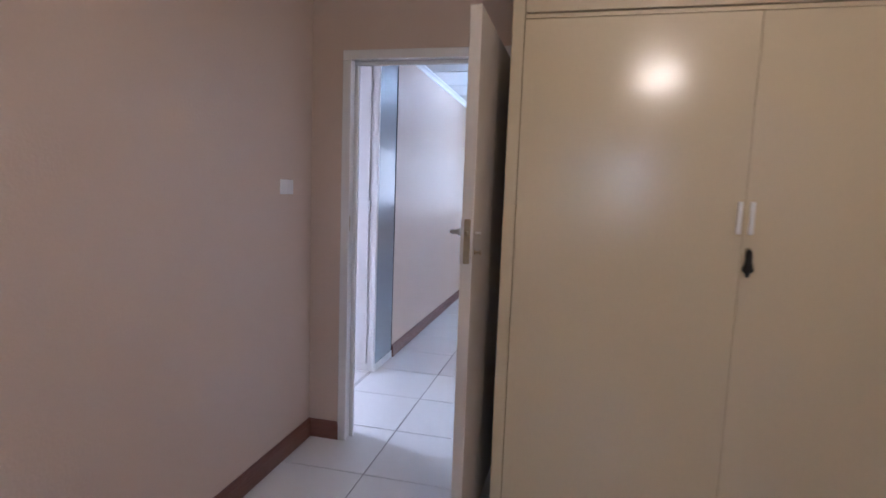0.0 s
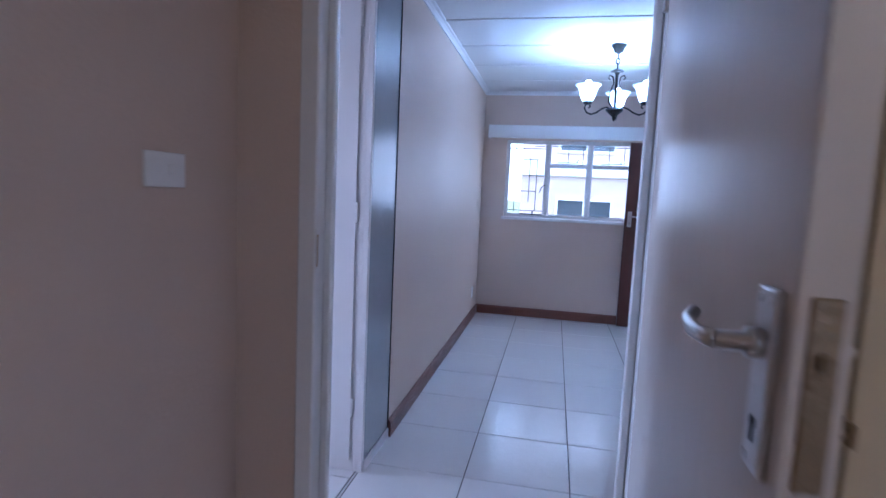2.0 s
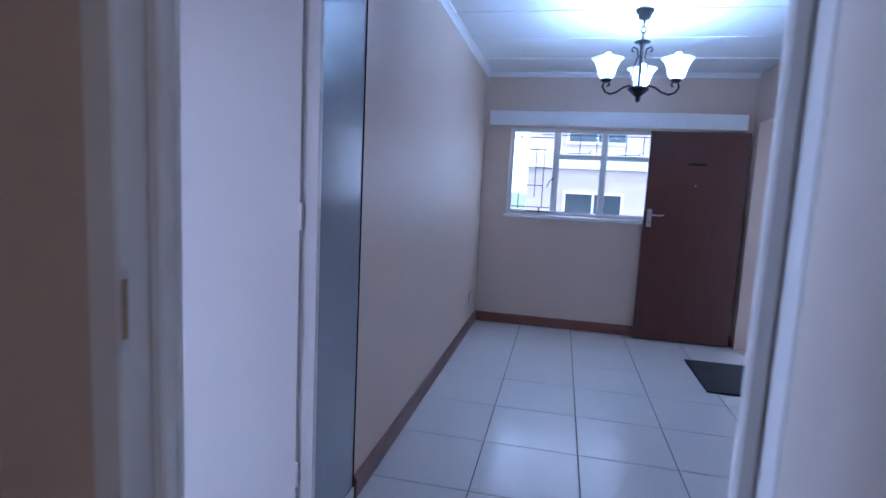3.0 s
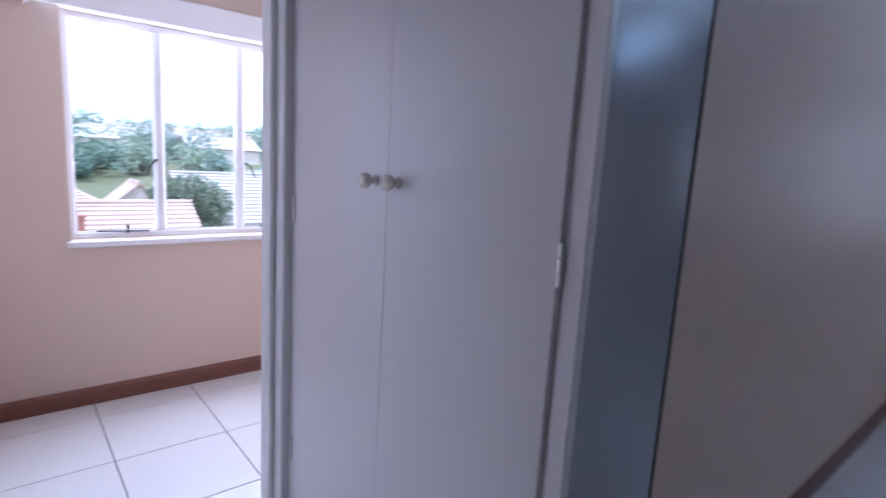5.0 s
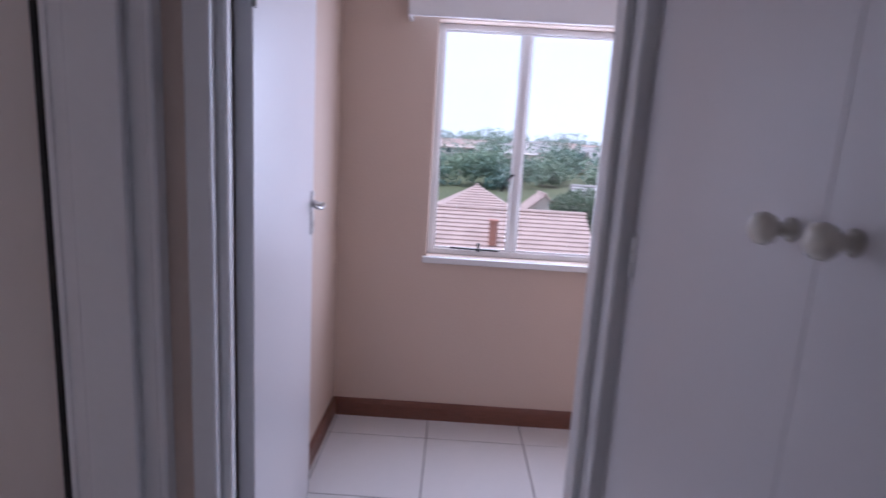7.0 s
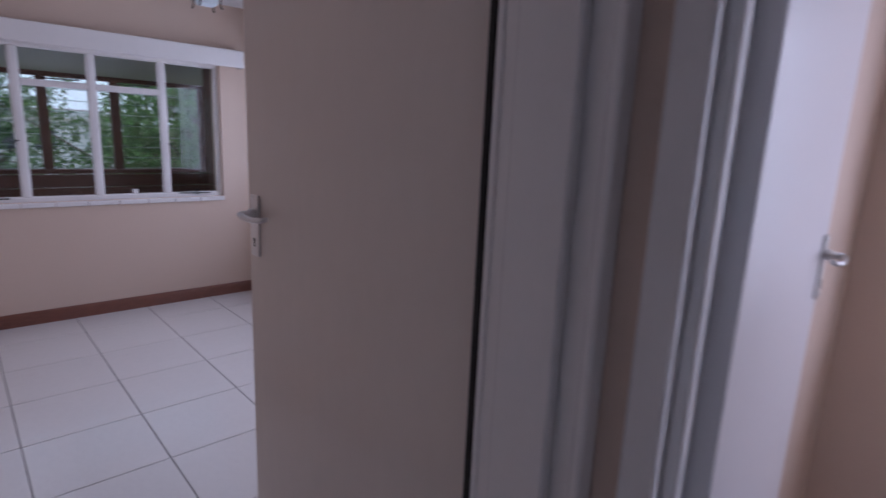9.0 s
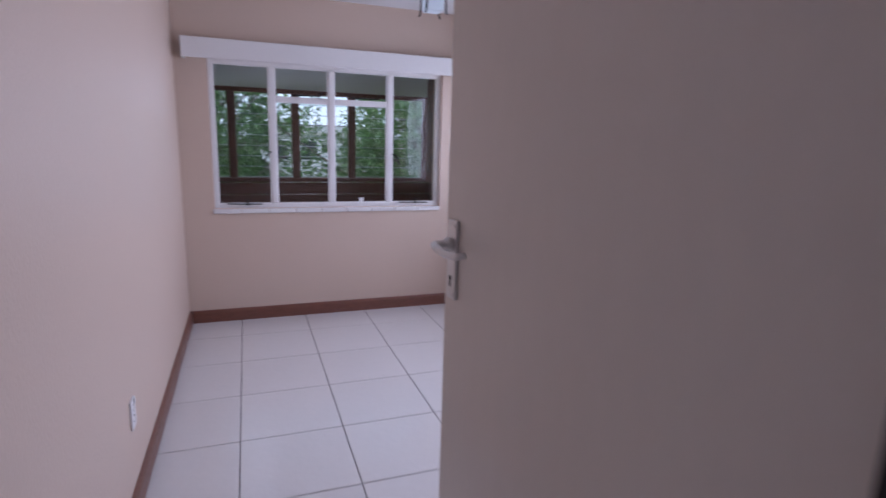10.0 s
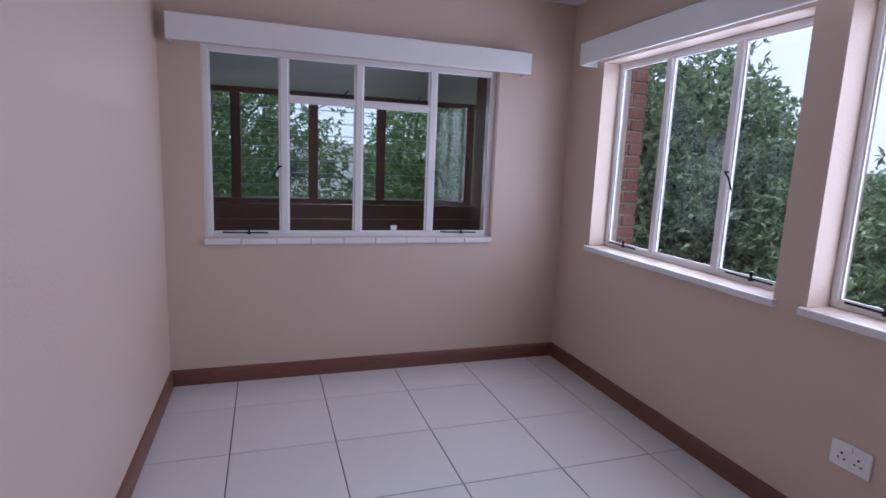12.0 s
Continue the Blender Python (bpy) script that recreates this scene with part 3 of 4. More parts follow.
# ---- hall cupboard ----
M_CUP = pose(0, 1.097, 0, 0, 0, 4.0)
cup = thing("hall_cupboard", "white enamelled hall cupboard with two flush doors", "cupboard", M_CUP)
part("carcass", box((-1.235, 0.03, 0.0), (-0.022, 0.36, H)), LILAC, cup)
part("stile", box((-0.05, -0.004, 0), (-0.0, 0.03, H), 0.004), LILAC, cup)
part("stile", box((-1.24, -0.004, 0), (-1.195, 0.03, H), 0.004), LILAC, cup)
part("plinth", box((-1.195, 0.004, 0), (-0.05, 0.03, 0.05)), LILAC, cup)
for x0, x1, kx in ((-1.19, -0.6555, -0.71), (-0.6548, -0.066, -0.606)):
    leaf = part("cupboard_door", box((x0, -0.008, 0.055), (x1, 0.016, H - 0.02), 0.001), LILAC, cup)
    part("knob", lathe([(0.017, -0.009), (0.012, -0.012), (0.009, -0.022), (0.011, -0.03), (0.019, -0.036), (0.0225, -0.045), (0.021, -0.054), (0.014, -0.06), (0.004, -0.062)], 18, 'Y', (kx, 0, 1.383)), CERAMIC, leaf, "cream porcelain knob", True)
    hx = x0 if x0 < -1 else x1 + 0.008
    for z in (0.32, 1.25, 2.12):
        hinge = part("hinge", lathe([(0.0045, z - 0.048), (0.0075, z - 0.044), (0.0075, z - 0.016), (0.0055, z - 0.015), (0.0055, z - 0.013), (0.0075, z - 0.012), (0.0075, z + 0.012), (0.0055, z + 0.013), (0.0055, z + 0.015), (0.0075, z + 0.016), (0.0075, z + 0.044), (0.0045, z + 0.048)], 12, 'Z', (hx, -0.009, 0)), STEEL, leaf, "small steel butt hinge")
part("hinge_gap", box((-0.071, 0.012, 0.05), (-0.051, 0.028, H - 0.02)), LILAC, cup)
panel = thing("cupboard_side_panel", "grey satin cupboard end panel with a white base strip", "panel")
part("panel", box((-0.022, 1.099, 0.0), (-0.001, 1.485, H), 0.001), GREY, panel)
part("corner_strip", box((-0.024, 1.084, 0.0), (0.001, 1.099, H), 0.002), LILAC, panel, "white corner strip")
part("base_strip", box((-0.001, 1.1, 0.0), (0.008, 1.484, 0.055), 0.002), LILAC, panel, "white base strip")
part("joint", box((-0.02, 1.4855, 0.0), (0.003, 1.4895, H)), BLACK, panel, "dark shadow joint")


# ---- electrical fittings ----
def plate_fitting(name, label, category, m, w, h, holes=(), rocker=None):
    t = thing(name, label, category, m)
    part("face_plate", box((-w / 2, -0.009, -h / 2), (w / 2, -0.0005, h / 2), 0.003, 2), PLASTIC, t)
    if rocker:
        part("rocker", box((rocker[0] - 0.008, -0.013, rocker[1] - 0.012), (rocker[0] + 0.008, -0.0092, rocker[1] + 0.012), 0.002), PLASTIC, t)
    for x, z, r in holes:
        part("socket_hole", lathe([(r, -0.0096), (r, -0.0092)], 12, 'Y', (x, 0, z)), BLACK, t)
    return t


plate_fitting("light_switch", "white plastic one-lever light switch on the beige wall", "light switch", pose(0.03, -0.264, 1.379, 0, 0, 90), 0.116, 0.072, (), (0.012, 0))
tri3 = [(0, 0.012, 0.005), (-0.011, -0.009, 0.004), (0.011, -0.009, 0.004)]
plate_fitting("wall_socket", "white plastic plug socket low on the beige wall", "plug socket", pose(-0.14, -2.21, 0.385, 0, 0, -90), 0.075, 0.118, [(x, z + dz, r) for dz in (-0.02, 0.025) for x, z, r in tri3], (0.018, 0.045))
plate_fitting("wall_socket", "white plastic double plug socket below the windows", "plug socket", pose(-2.74, -2.265, 0.395, 0, 0, 90), 0.145, 0.1, [(x + dx, z + dz, r) for dx, dz in ((-0.03, -0.005), (0.03, -0.005)) for x, z, r in tri3], (0.0, 0.035))
plate_fitting("wall_socket", "white plastic plug socket near the passage corner", "plug socket", pose(0.0, 4.45, 0.3, 0, 0, 90), 0.075, 0.118, [(x, z, r) for x, z, r in tri3])

# ---- chandelier ----
CH = Vector((1.212, 3.0, 0))
chand = thing("chandelier", "black iron chandelier with three lit opal glass shades", "chandelier", Matrix.Translation(CH))
part("ceiling_cup", lathe([(0.055, H - 0.003), (0.055, H - 0.012), (0.04, H - 0.03), (0.034, H - 0.055), (0.012, H - 0.062), (0.006, H - 0.075)], 20), IRON, chand, "", True)
for k in range(3):
    z = H - 0.085 - k * 0.034
    ring = [(0.014 * math.cos(a), 0, z + 0.021 * math.sin(a)) if k % 2 else (0, 0.014 * math.cos(a), z + 0.021 * math.sin(a)) for a in [i * math.tau / 12 for i in range(13)]]
    part("chain_link", tube(ring, 0.0035, 6), IRON, chand)
part("stem", lathe([(0.006, 2.33), (0.012, 2.325), (0.045, 2.312), (0.05, 2.306), (0.02, 2.298), (0.011, 2.28), (0.009, 2.05), (0.012, 2.03)], 16), IRON, chand, "", True)
part("hub", lathe([(0.012, 2.045), (0.06, 2.035), (0.066, 2.025), (0.045, 2.005), (0.022, 1.985), (0.012, 1.975), (0.014, 1.965), (0.004, 1.945)], 18), IRON, chand, "", True)
for k, ang in enumerate((200, 340, 80)):
    c, s = math.cos(radians(ang)), math.sin(radians(ang))
    arm_pts = [(0.02, 2.02), (0.06, 2.045), (0.10, 2.03), (0.14, 2.0), (0.18, 1.985), (0.215, 1.995), (0.235, 2.025), (0.225, 2.055), (0.20, 2.06), (0.19, 2.04), (0.205, 2.03)]
    arm = part("arm", tube([(u * c, u * s, z) for u, z in arm_pts], 0.0065, 8), IRON, chand, "scrolled black iron arm", True)
    up = [(0.012, 2.04), (0.05, 2.08), (0.045, 2.15), (0.02, 2.22), (0.03, 2.265), (0.055, 2.275), (0.065, 2.255), (0.05, 2.245)]
    part("scroll", tube([(u * c, u * s, z) for u, z in up], 0.005, 8), IRON, chand, "", True)
    at = (0.215 * c, 0.215 * s, 0)
    part("shade_cup", lathe([(0.008, 2.05), (0.03, 2.058), (0.034, 2.07), (0.03, 2.076)], 16, 'Z', at), IRON, chand, "", True)
    bm = lathe([(0.03, 2.074), (0.042, 2.085), (0.052, 2.11), (0.06, 2.145), (0.075, 2.175), (0.095, 2.195), (0.091, 2.197), (0.072, 2.179), (0.056, 2.147), (0.048, 2.112), (0.038, 2.089), (0.028, 2.08)], 24, 'Z', at)
    part("shade", bm, OPAL, chand, "lit opal glass bell shade", True)
    bulb = part("bulb", lathe([(0.012, 2.085), (0.014, 2.12), (0.026, 2.16), (0.030, 2.19), (0.025, 2.213), (0.012, 2.226), (0.002, 2.229)], 16, 'Z', at), BULB, chand, "lit cool white bulb", True)
    bulb.visible_shadow = False
    lamp = bulb_lamp("chandelier_light", CH + Vector((at[0], at[1], 2.18)), 1.5, (0.55, 0.80, 1.0), 0.03)

# lamp of the first room, seen only as a reflection in the wardrobe
pend = thing("pendant_lamp", "small warm pendant bulb hanging from the ceiling", "pendant lamp", Matrix.Translation((1.87, -2.08, 0)))
part("cord", tube([(0, 0, H), (0, 0, 2.27)], 0.004, 6), PLASTIC, pend)
part("holder", lathe([(0.01, 2.28), (0.02, 2.27), (0.02, 2.22), (0.015, 2.215)], 14), PLASTIC, pend)
wb = part("bulb", lathe([(0.013, 2.215), (0.02, 2.19), (0.04, 2.15), (0.042, 2.12), (0.03, 2.095), (0.003, 2.085)], 16), WARM_BULB, pend, "lit warm bulb", True)
wb.visible_shadow = False
bulb_lamp("pendant_light", (1.87, -2.08, 2.14), 0.4, (1.0, 0.66, 0.38), 0.04)

# small ceiling lamp of the bedroom
cl = thing("ceiling_lamp", "white glass lantern with dark metal corners at the ceiling", "ceiling lamp", Matrix.Translation((-1.71, -3.29, 0)))
part("base", lathe([(0.075, H - 0.002), (0.075, H - 0.02), (0.03, H - 0.035), (0.012, H - 0.04), (0.012, H - 0.11)], 18), WHITE, cl, "", True)
part("glass_shade", box((-0.055, -0.055, 2.235), (0.055, 0.055, 2.385), 0.012, 2), OPAL, cl, "opal glass lantern shade")
for sx in (-1, 1):
    for sy in (-1, 1):
        part("corner_bar", tube([(sx * 0.058, sy * 0.058, 2.39), (sx * 0.06, sy * 0.06, 2.30), (sx * 0.062, sy * 0.062, 2.225), (sx * 0.07, sy * 0.07, 2.215)], 0.005, 6), IRON, cl)

# ---- entrance door and mat ----
ent = thing("door_4", "dark mahogany entrance door standing open against the window", "door", pose(2.40, 4.74, 0, 0, 0, 180), kind="structure")
part("leaf", box((0, 0, 0.012), (0.842, 0.042, 1.965), 0.003), MAHOGANY, ent)
lever_set(ent, 0.795, 1.20, 1, 0.042)
part("spy_hole", lathe([(0.009, 0.041), (0.009, 0.046), (0.005, 0.047)], 12, 'Y', (0.42, 0, 1.48)), BRASS, ent, "brass door viewer")
part("number_plate", box((0.34, 0.0415, 1.66), (0.5, 0.044, 1.685), 0.001), IRON, ent)
mat_t = thing("door_mat", "dark rubber door mat on the tiled floor", "door mat", pose(2.2, 3.86, 0.0))
part("mat", box((-0.29, -0.45, 0.001), (0.2, 0.3, 0.014), 0.004), BLACK, mat_t)


# unseen covered landing, added to keep sky light out of the entrance
wall("wall_sky_blocker", 3.2, 0.15, H, [], pose(4.25, 2.6, 0, 0, 0, 90), PLASTER)
wall("wall_sky_blocker_end", 1.5, 0.15, H, [], pose(2.6, 2.6, 0), PLASTER)
landing = thing("sky_blocker_slabs", "unseen grey concrete slabs added outside the entrance door to block sky light", "landing", kind="structure")
part("slab", box((2.61, 2.6, -0.3), (4.3, 5.8, -0.02)), MORTAR, landing)
part("blocker_roof", box((2.61, 2.6, H + 0.005), (4.3, 5.8, H + 0.15)), MORTAR, landing)


# ---- enclosed balcony behind the bedroom ----
BY = -5.42              # line of the louvres
bal = thing("balcony_floor", "grey concrete balcony slab", "balcony", kind="structure")
part("slab", box((-2.6, -5.55, -0.2), (0.6, -4.65, -0.03)), MORTAR, bal)
para = thing("balcony_parapet", "dark stained timber boarded balcony parapet", "parapet", kind="structure")
for k in range(9):
    part("board", box((-2.42, BY - 0.03, -0.03 + k * 0.118), (0.5, BY + 0.01, 0.083 + k * 0.118), 0.006), BALCONY_WOOD, para)
for k in range(9):
    part("board", box((-2.45, BY + 0.02, -0.03 + k * 0.118), (-2.41, -4.66, 0.083 + k * 0.118), 0.006), BALCONY_WOOD, para)
part("top_rail", box((-2.46, BY - 0.045, 1.035), (0.5, BY + 0.03, 1.075), 0.006), BALCONY_WOOD, para)
part("top_rail", box((-2.47, BY + 0.035, 1.035), (-2.39, -4.66, 1.075), 0.006), BALCONY_WOOD, para)
lou = thing("balcony_louvres", "glass louvre windows between brown timber posts", "louvre window", kind="structure")
posts = [0.45, -0.02, -0.49, -1.06, -1.60, -2.37]
for x in posts:
    part("post", box((x - 0.035, BY - 0.035, 1.075), (x + 0.035, BY + 0.03, 1.86), 0.005), BALCONY_WOOD, lou)
part("head_rail", box((-2.45, BY - 0.04, 1.86), (0.5, BY + 0.03, 1.9), 0.005), BALCONY_WOOD, lou)
part("head_rail", box((-2.45, BY + 0.035, 1.86), (-2.385, -4.66, 1.9), 0.005), BALCONY_WOOD, lou)
for a, b in zip(posts, posts[1:]):
    for k in range(8):
        z = 1.085 + k * 0.097
        bm = bmesh.new()
        add_box(bm, (b + 0.037, -0.0025, 0.0), (a - 0.037, 0.0025, 0.108))
        bmesh.ops.rotate(bm, verts=bm.verts, cent=(0, 0, 0), matrix=Matrix.Rotation(radians(-9), 3, 'X'))
        bmesh.ops.translate(bm, verts=bm.verts, vec=(0, BY, z))
        blade = part("louvre_blade", bm, LOUVRE, lou, "clear glass louvre blade")
        blade.visible_shadow = False
        part("blade_edge", box((b + 0.037, BY + 0.014, z - 0.002), (a - 0.037, BY + 0.019, z + 0.003)), BLADE_EDGE, blade, "ground glass edge")
for y0, y1 in ((BY + 0.04, -5.03), (-4.99, -4.70)):
    p = part("side_pane", box((-2.425, y0, 1.075), (-2.42, y1, 1.86)), LOUVRE, lou)
    p.visible_shadow = False
part("post", box((-2.45, -5.03, 1.075), (-2.39, -4.99, 1.86), 0.005), BALCONY_WOOD, lou)
part("post", box((-2.38, -4.86, 1.08), (-2.2, -4.655, 2.25), 0.006), BALCONY_WOOD, lou, "broad dark timber post")
sof = thing("balcony_soffit", "blue-grey painted sloping balcony soffit", "soffit", kind="structure")
bm = bmesh.new()
v = [bm.verts.new(p) for p in ((-2.6, -4.655, 2.42), (0.6, -4.655, 2.42), (0.6, BY - 0.2, 1.90), (-2.6, BY - 0.2, 1.90), (-2.6, -4.655, 2.5), (0.6, -4.655, 2.5), (0.6, BY - 0.2, 1.98), (-2.6, BY - 0.2, 1.98))]
for f in ((0, 1, 2, 3), (7, 6, 5, 4), (0, 4, 5, 1), (1, 5, 6, 2), (2, 6, 7, 3), (3, 7, 4, 0)):
    bm.faces.new([v[i] for i in f])
part("soffit_board", bm, SOFFIT, sof)
part("end_wall", box((0.5, -5.45, -0.03), (0.6, -4.66, 2.4)), BALCONY_WOOD, sof)

# brick pier outside the side windows
pier = thing("brick_pier", "red face brick pier at the corner of the house", "brick pier", kind="structure")
part("mortar_core", box((-3.30, -4.62, -3.2), (-2.96, -4.345, 2.6)), MORTAR, pier)
brick_me = None
for k in range(36):
    z = -0.55 + k * 0.086
    for j in range(2):
        off = 0.0 if k % 2 else -0.11
        x0 = -3.31 + j * 0.232 + off
        a, b = max(x0, -3.312), min(x0 + 0.222, -2.958)
        if b - a > 0.05:
            part("brick", box((a, -4.36, z), (b, -4.335, z + 0.076), 0.004), BRICK, pier)

# ---- burglar bars outside the living room window ----
bars = thing("burglar_bars", "thin dark steel burglar bars outside the window", "burglar bars", kind="structure")
for x in (0.36, 0.52, 0.60, 0.94, 1.10, 1.38, 1.54):
    z0, z1 = ((1.18, 1.94), (1.30, 1.80), (1.20, 1.78), (1.72, 1.95), (1.72, 1.95), (1.72, 1.95), (1.72, 1.95))[[0.36, 0.52, 0.60, 0.94, 1.10, 1.38, 1.54].index(x)]
    part("bar", tube([(x, 4.98, z0), (x, 4.98, z1)], 0.005, 6), IRON, bars)
for x0, x1, z in ((0.27, 0.70, 1.20), (0.44, 0.62, 1.78), (0.42, 0.60, 1.42), (0.52, 0.70, 1.60), (0.56, 2.06, 1.93), (0.27, 0.70, 1.90)):
    part("bar", tube([(x0, 4.975, z), (x1, 4.975, z)], 0.005, 6), IRON, bars)


# ---- ground and far hill ----
def ground_height(x, y):
    far = max(0.0, (-x - 45) / 175)
    return -3.6 - 2.2 * min(1, max(0, (-x - 8) / 20)) + 9.5 * min(1, far) ** 0.8 + 0.8 * noise.noise((x * 0.012, y * 0.012, 0))


bm = bmesh.new()
gx = [-900, -500, -330, -260, *range(-230, 40, 10), 80, 200, 600]
gy = [-700, -350, -200, *range(-150, 200, 15), 300, 700]
rows = [[bm.verts.new((x, y, ground_height(x, y))) for y in gy] for x in gx]
for i in range(len(gx) - 1):
    for j in range(len(gy) - 1):
        bm.faces.new((rows[i][j], rows[i + 1][j], rows[i + 1][j + 1], rows[i][j + 1]))
tagged(mesh_object("ground", bm, GRASS, True), "green and dry grass ground falling away to a hill", "ground", kind="structure")


def leaf_mesh(rng, centres, count, length, width, spread=1.0, rosette=1):
    """Leaves as small bent blades, set in tufts on the shells of the clumps."""
    per = max(1, count // len(centres) // rosette)
    mid = np.repeat(np.array([c for c, _ in centres], float), per, axis=0)
    rad = np.repeat(np.array([r for _, r in centres], float), per, axis=0)

    def unit(a):
        return a / (np.linalg.norm(a, axis=1, keepdims=True) + 1e-9)
    d = unit(rng.normal(size=mid.shape))
    p = mid + d * rad * (0.62 + 0.42 * rng.random((len(mid), 1)) ** 0.6) * spread
    d, p = np.repeat(d, rosette, axis=0), np.repeat(p, rosette, axis=0)
    n_leaf = len(p)
    a = unit(rng.normal(size=p.shape) + d * 0.9 + np.array((0, 0, -0.25)))
    s = unit(np.cross(a, rng.normal(size=p.shape) * 0.6 + np.array((0, 0, 1.0))))
    n = np.cross(s, a)
    k = length * (0.7 + 0.6 * rng.random((n_leaf, 1)))
    w = width * (0.7 + 0.6 * rng.random((n_leaf, 1)))
    verts = np.stack([p, p + a * k * 0.45 + s * w * 0.5 + n * k * 0.06, p + a * k - n * k * 0.10, p + a * k * 0.45 - s * w * 0.5 + n * k * 0.06], axis=1).reshape(-1, 3)
    base = np.arange(n_leaf)[:, None] * 4
    faces = np.concatenate([base + np.array((0, 1, 2)), base + np.array((0, 2, 3))], axis=1).reshape(-1, 3)
    return verts.tolist(), faces.tolist()


def tree(name, label, base, top, crown, seed, leaves, length, width, mtl, rosette=1, clumps=26, bare=0):
    """base: foot of the trunk; top: where the trunk forks; crown: centre and radii."""
    rng = np.random.default_rng(seed)
    t = thing(name, label, "tree", Matrix.Translation(base))
    b = np.array(base)
    (cx, cy, cz), (rx, ry, rz) = crown
    f = np.array(top) - b
    part("trunk", tube([(0, 0, -0.2), tuple(f * 0.4 + rng.normal(size=3) * 0.06), tuple(f)], 0.17, 9, 0.65), BARK, t, "", True)
    centres = []
    for _ in range(clumps):
        d = rng.normal(size=3)
        d /= np.linalg.norm(d)
        c = np.array((cx, cy, cz)) - b + d * np.array((rx, ry, rz)) * (0.45 + 0.4 * rng.random())
        k = 0.30 + 0.16 * rng.random()
        centres.append((c, (rx * k, ry * k, rz * k)))
    limbs = bmesh.new()
    for i, (c, _) in enumerate(centres):
        mid = f * 0.45 + c * 0.55 + rng.normal(size=3) * 0.15
        tube([tuple(f), tuple(mid + np.array((0, 0, -0.1))), tuple(c)], 0.055 + 0.03 * rng.random(), 6, 0.25, limbs)
        if i < bare:
            for _ in range(3):
                e = c + rng.normal(size=3) * 0.7
                tube([tuple(mid), tuple((mid + e) / 2 + rng.normal(size=3) * 0.12), tuple(e)], 0.022, 5, 0.3, limbs)
    part("limbs", limbs, BARK, t, "", True)
    v, fc = leaf_mesh(rng, centres, leaves, length, width, 1.0, rosette)
    me = bpy.data.meshes.new("crown")
    me.from_pydata(v, [], fc)
    me.materials.append(mtl)
    ob = new("crown", me)
    ob.parent = t
    return t


tree("tree", "dense broad-leaved evergreen tree outside the bedroom windows", (-6.6, -7.9, -3.6), (-6.6, -7.9, -0.8), ((-6.5, -7.9, 0.7), (2.2, 2.0, 2.8)), 3, 130000, 0.105, 0.042, LEAF_BROAD, 8, 110)
tree("tree", "dense broad-leaved evergreen tree with a rounded lower crown", (-7.1, -4.0, -3.6), (-7.1, -4.0, -1.2), ((-7.0, -4.0, -0.2), (2.1, 2.6, 1.8)), 5, 130000, 0.105, 0.042, LEAF_BROAD, 8, 110)
tree("tree", "feathery-leaved tree with pale bare branches near the balcony", (1.4, -9.6, -3.6), (0.9, -9.4, -0.6), ((0.35, -9.2, 1.1), (2.05, 1.7, 2.6)), 7, 52000, 0.10, 0.03, LEAF_FINE, 5, 44, 20)
tree("tree", "bushy green tree close behind the balcony louvres", (-4.3, -9.2, -3.6), (-4.2, -9.1, -0.8), ((-4.0, -9.0, 0.9), (2.3, 1.8, 2.9)), 9, 60000, 0.10, 0.032, LEAF_FINE, 5, 52, 10)
tree("tree", "green feathery tree beyond the balcony corner", (-6.6, -8.6, -3.6), (-6.6, -8.6, -0.8), ((-6.3, -8.4, 0.8), (1.7, 1.5, 2.3)), 11, 30000, 0.10, 0.032, LEAF_FINE, 5, 40, 8)


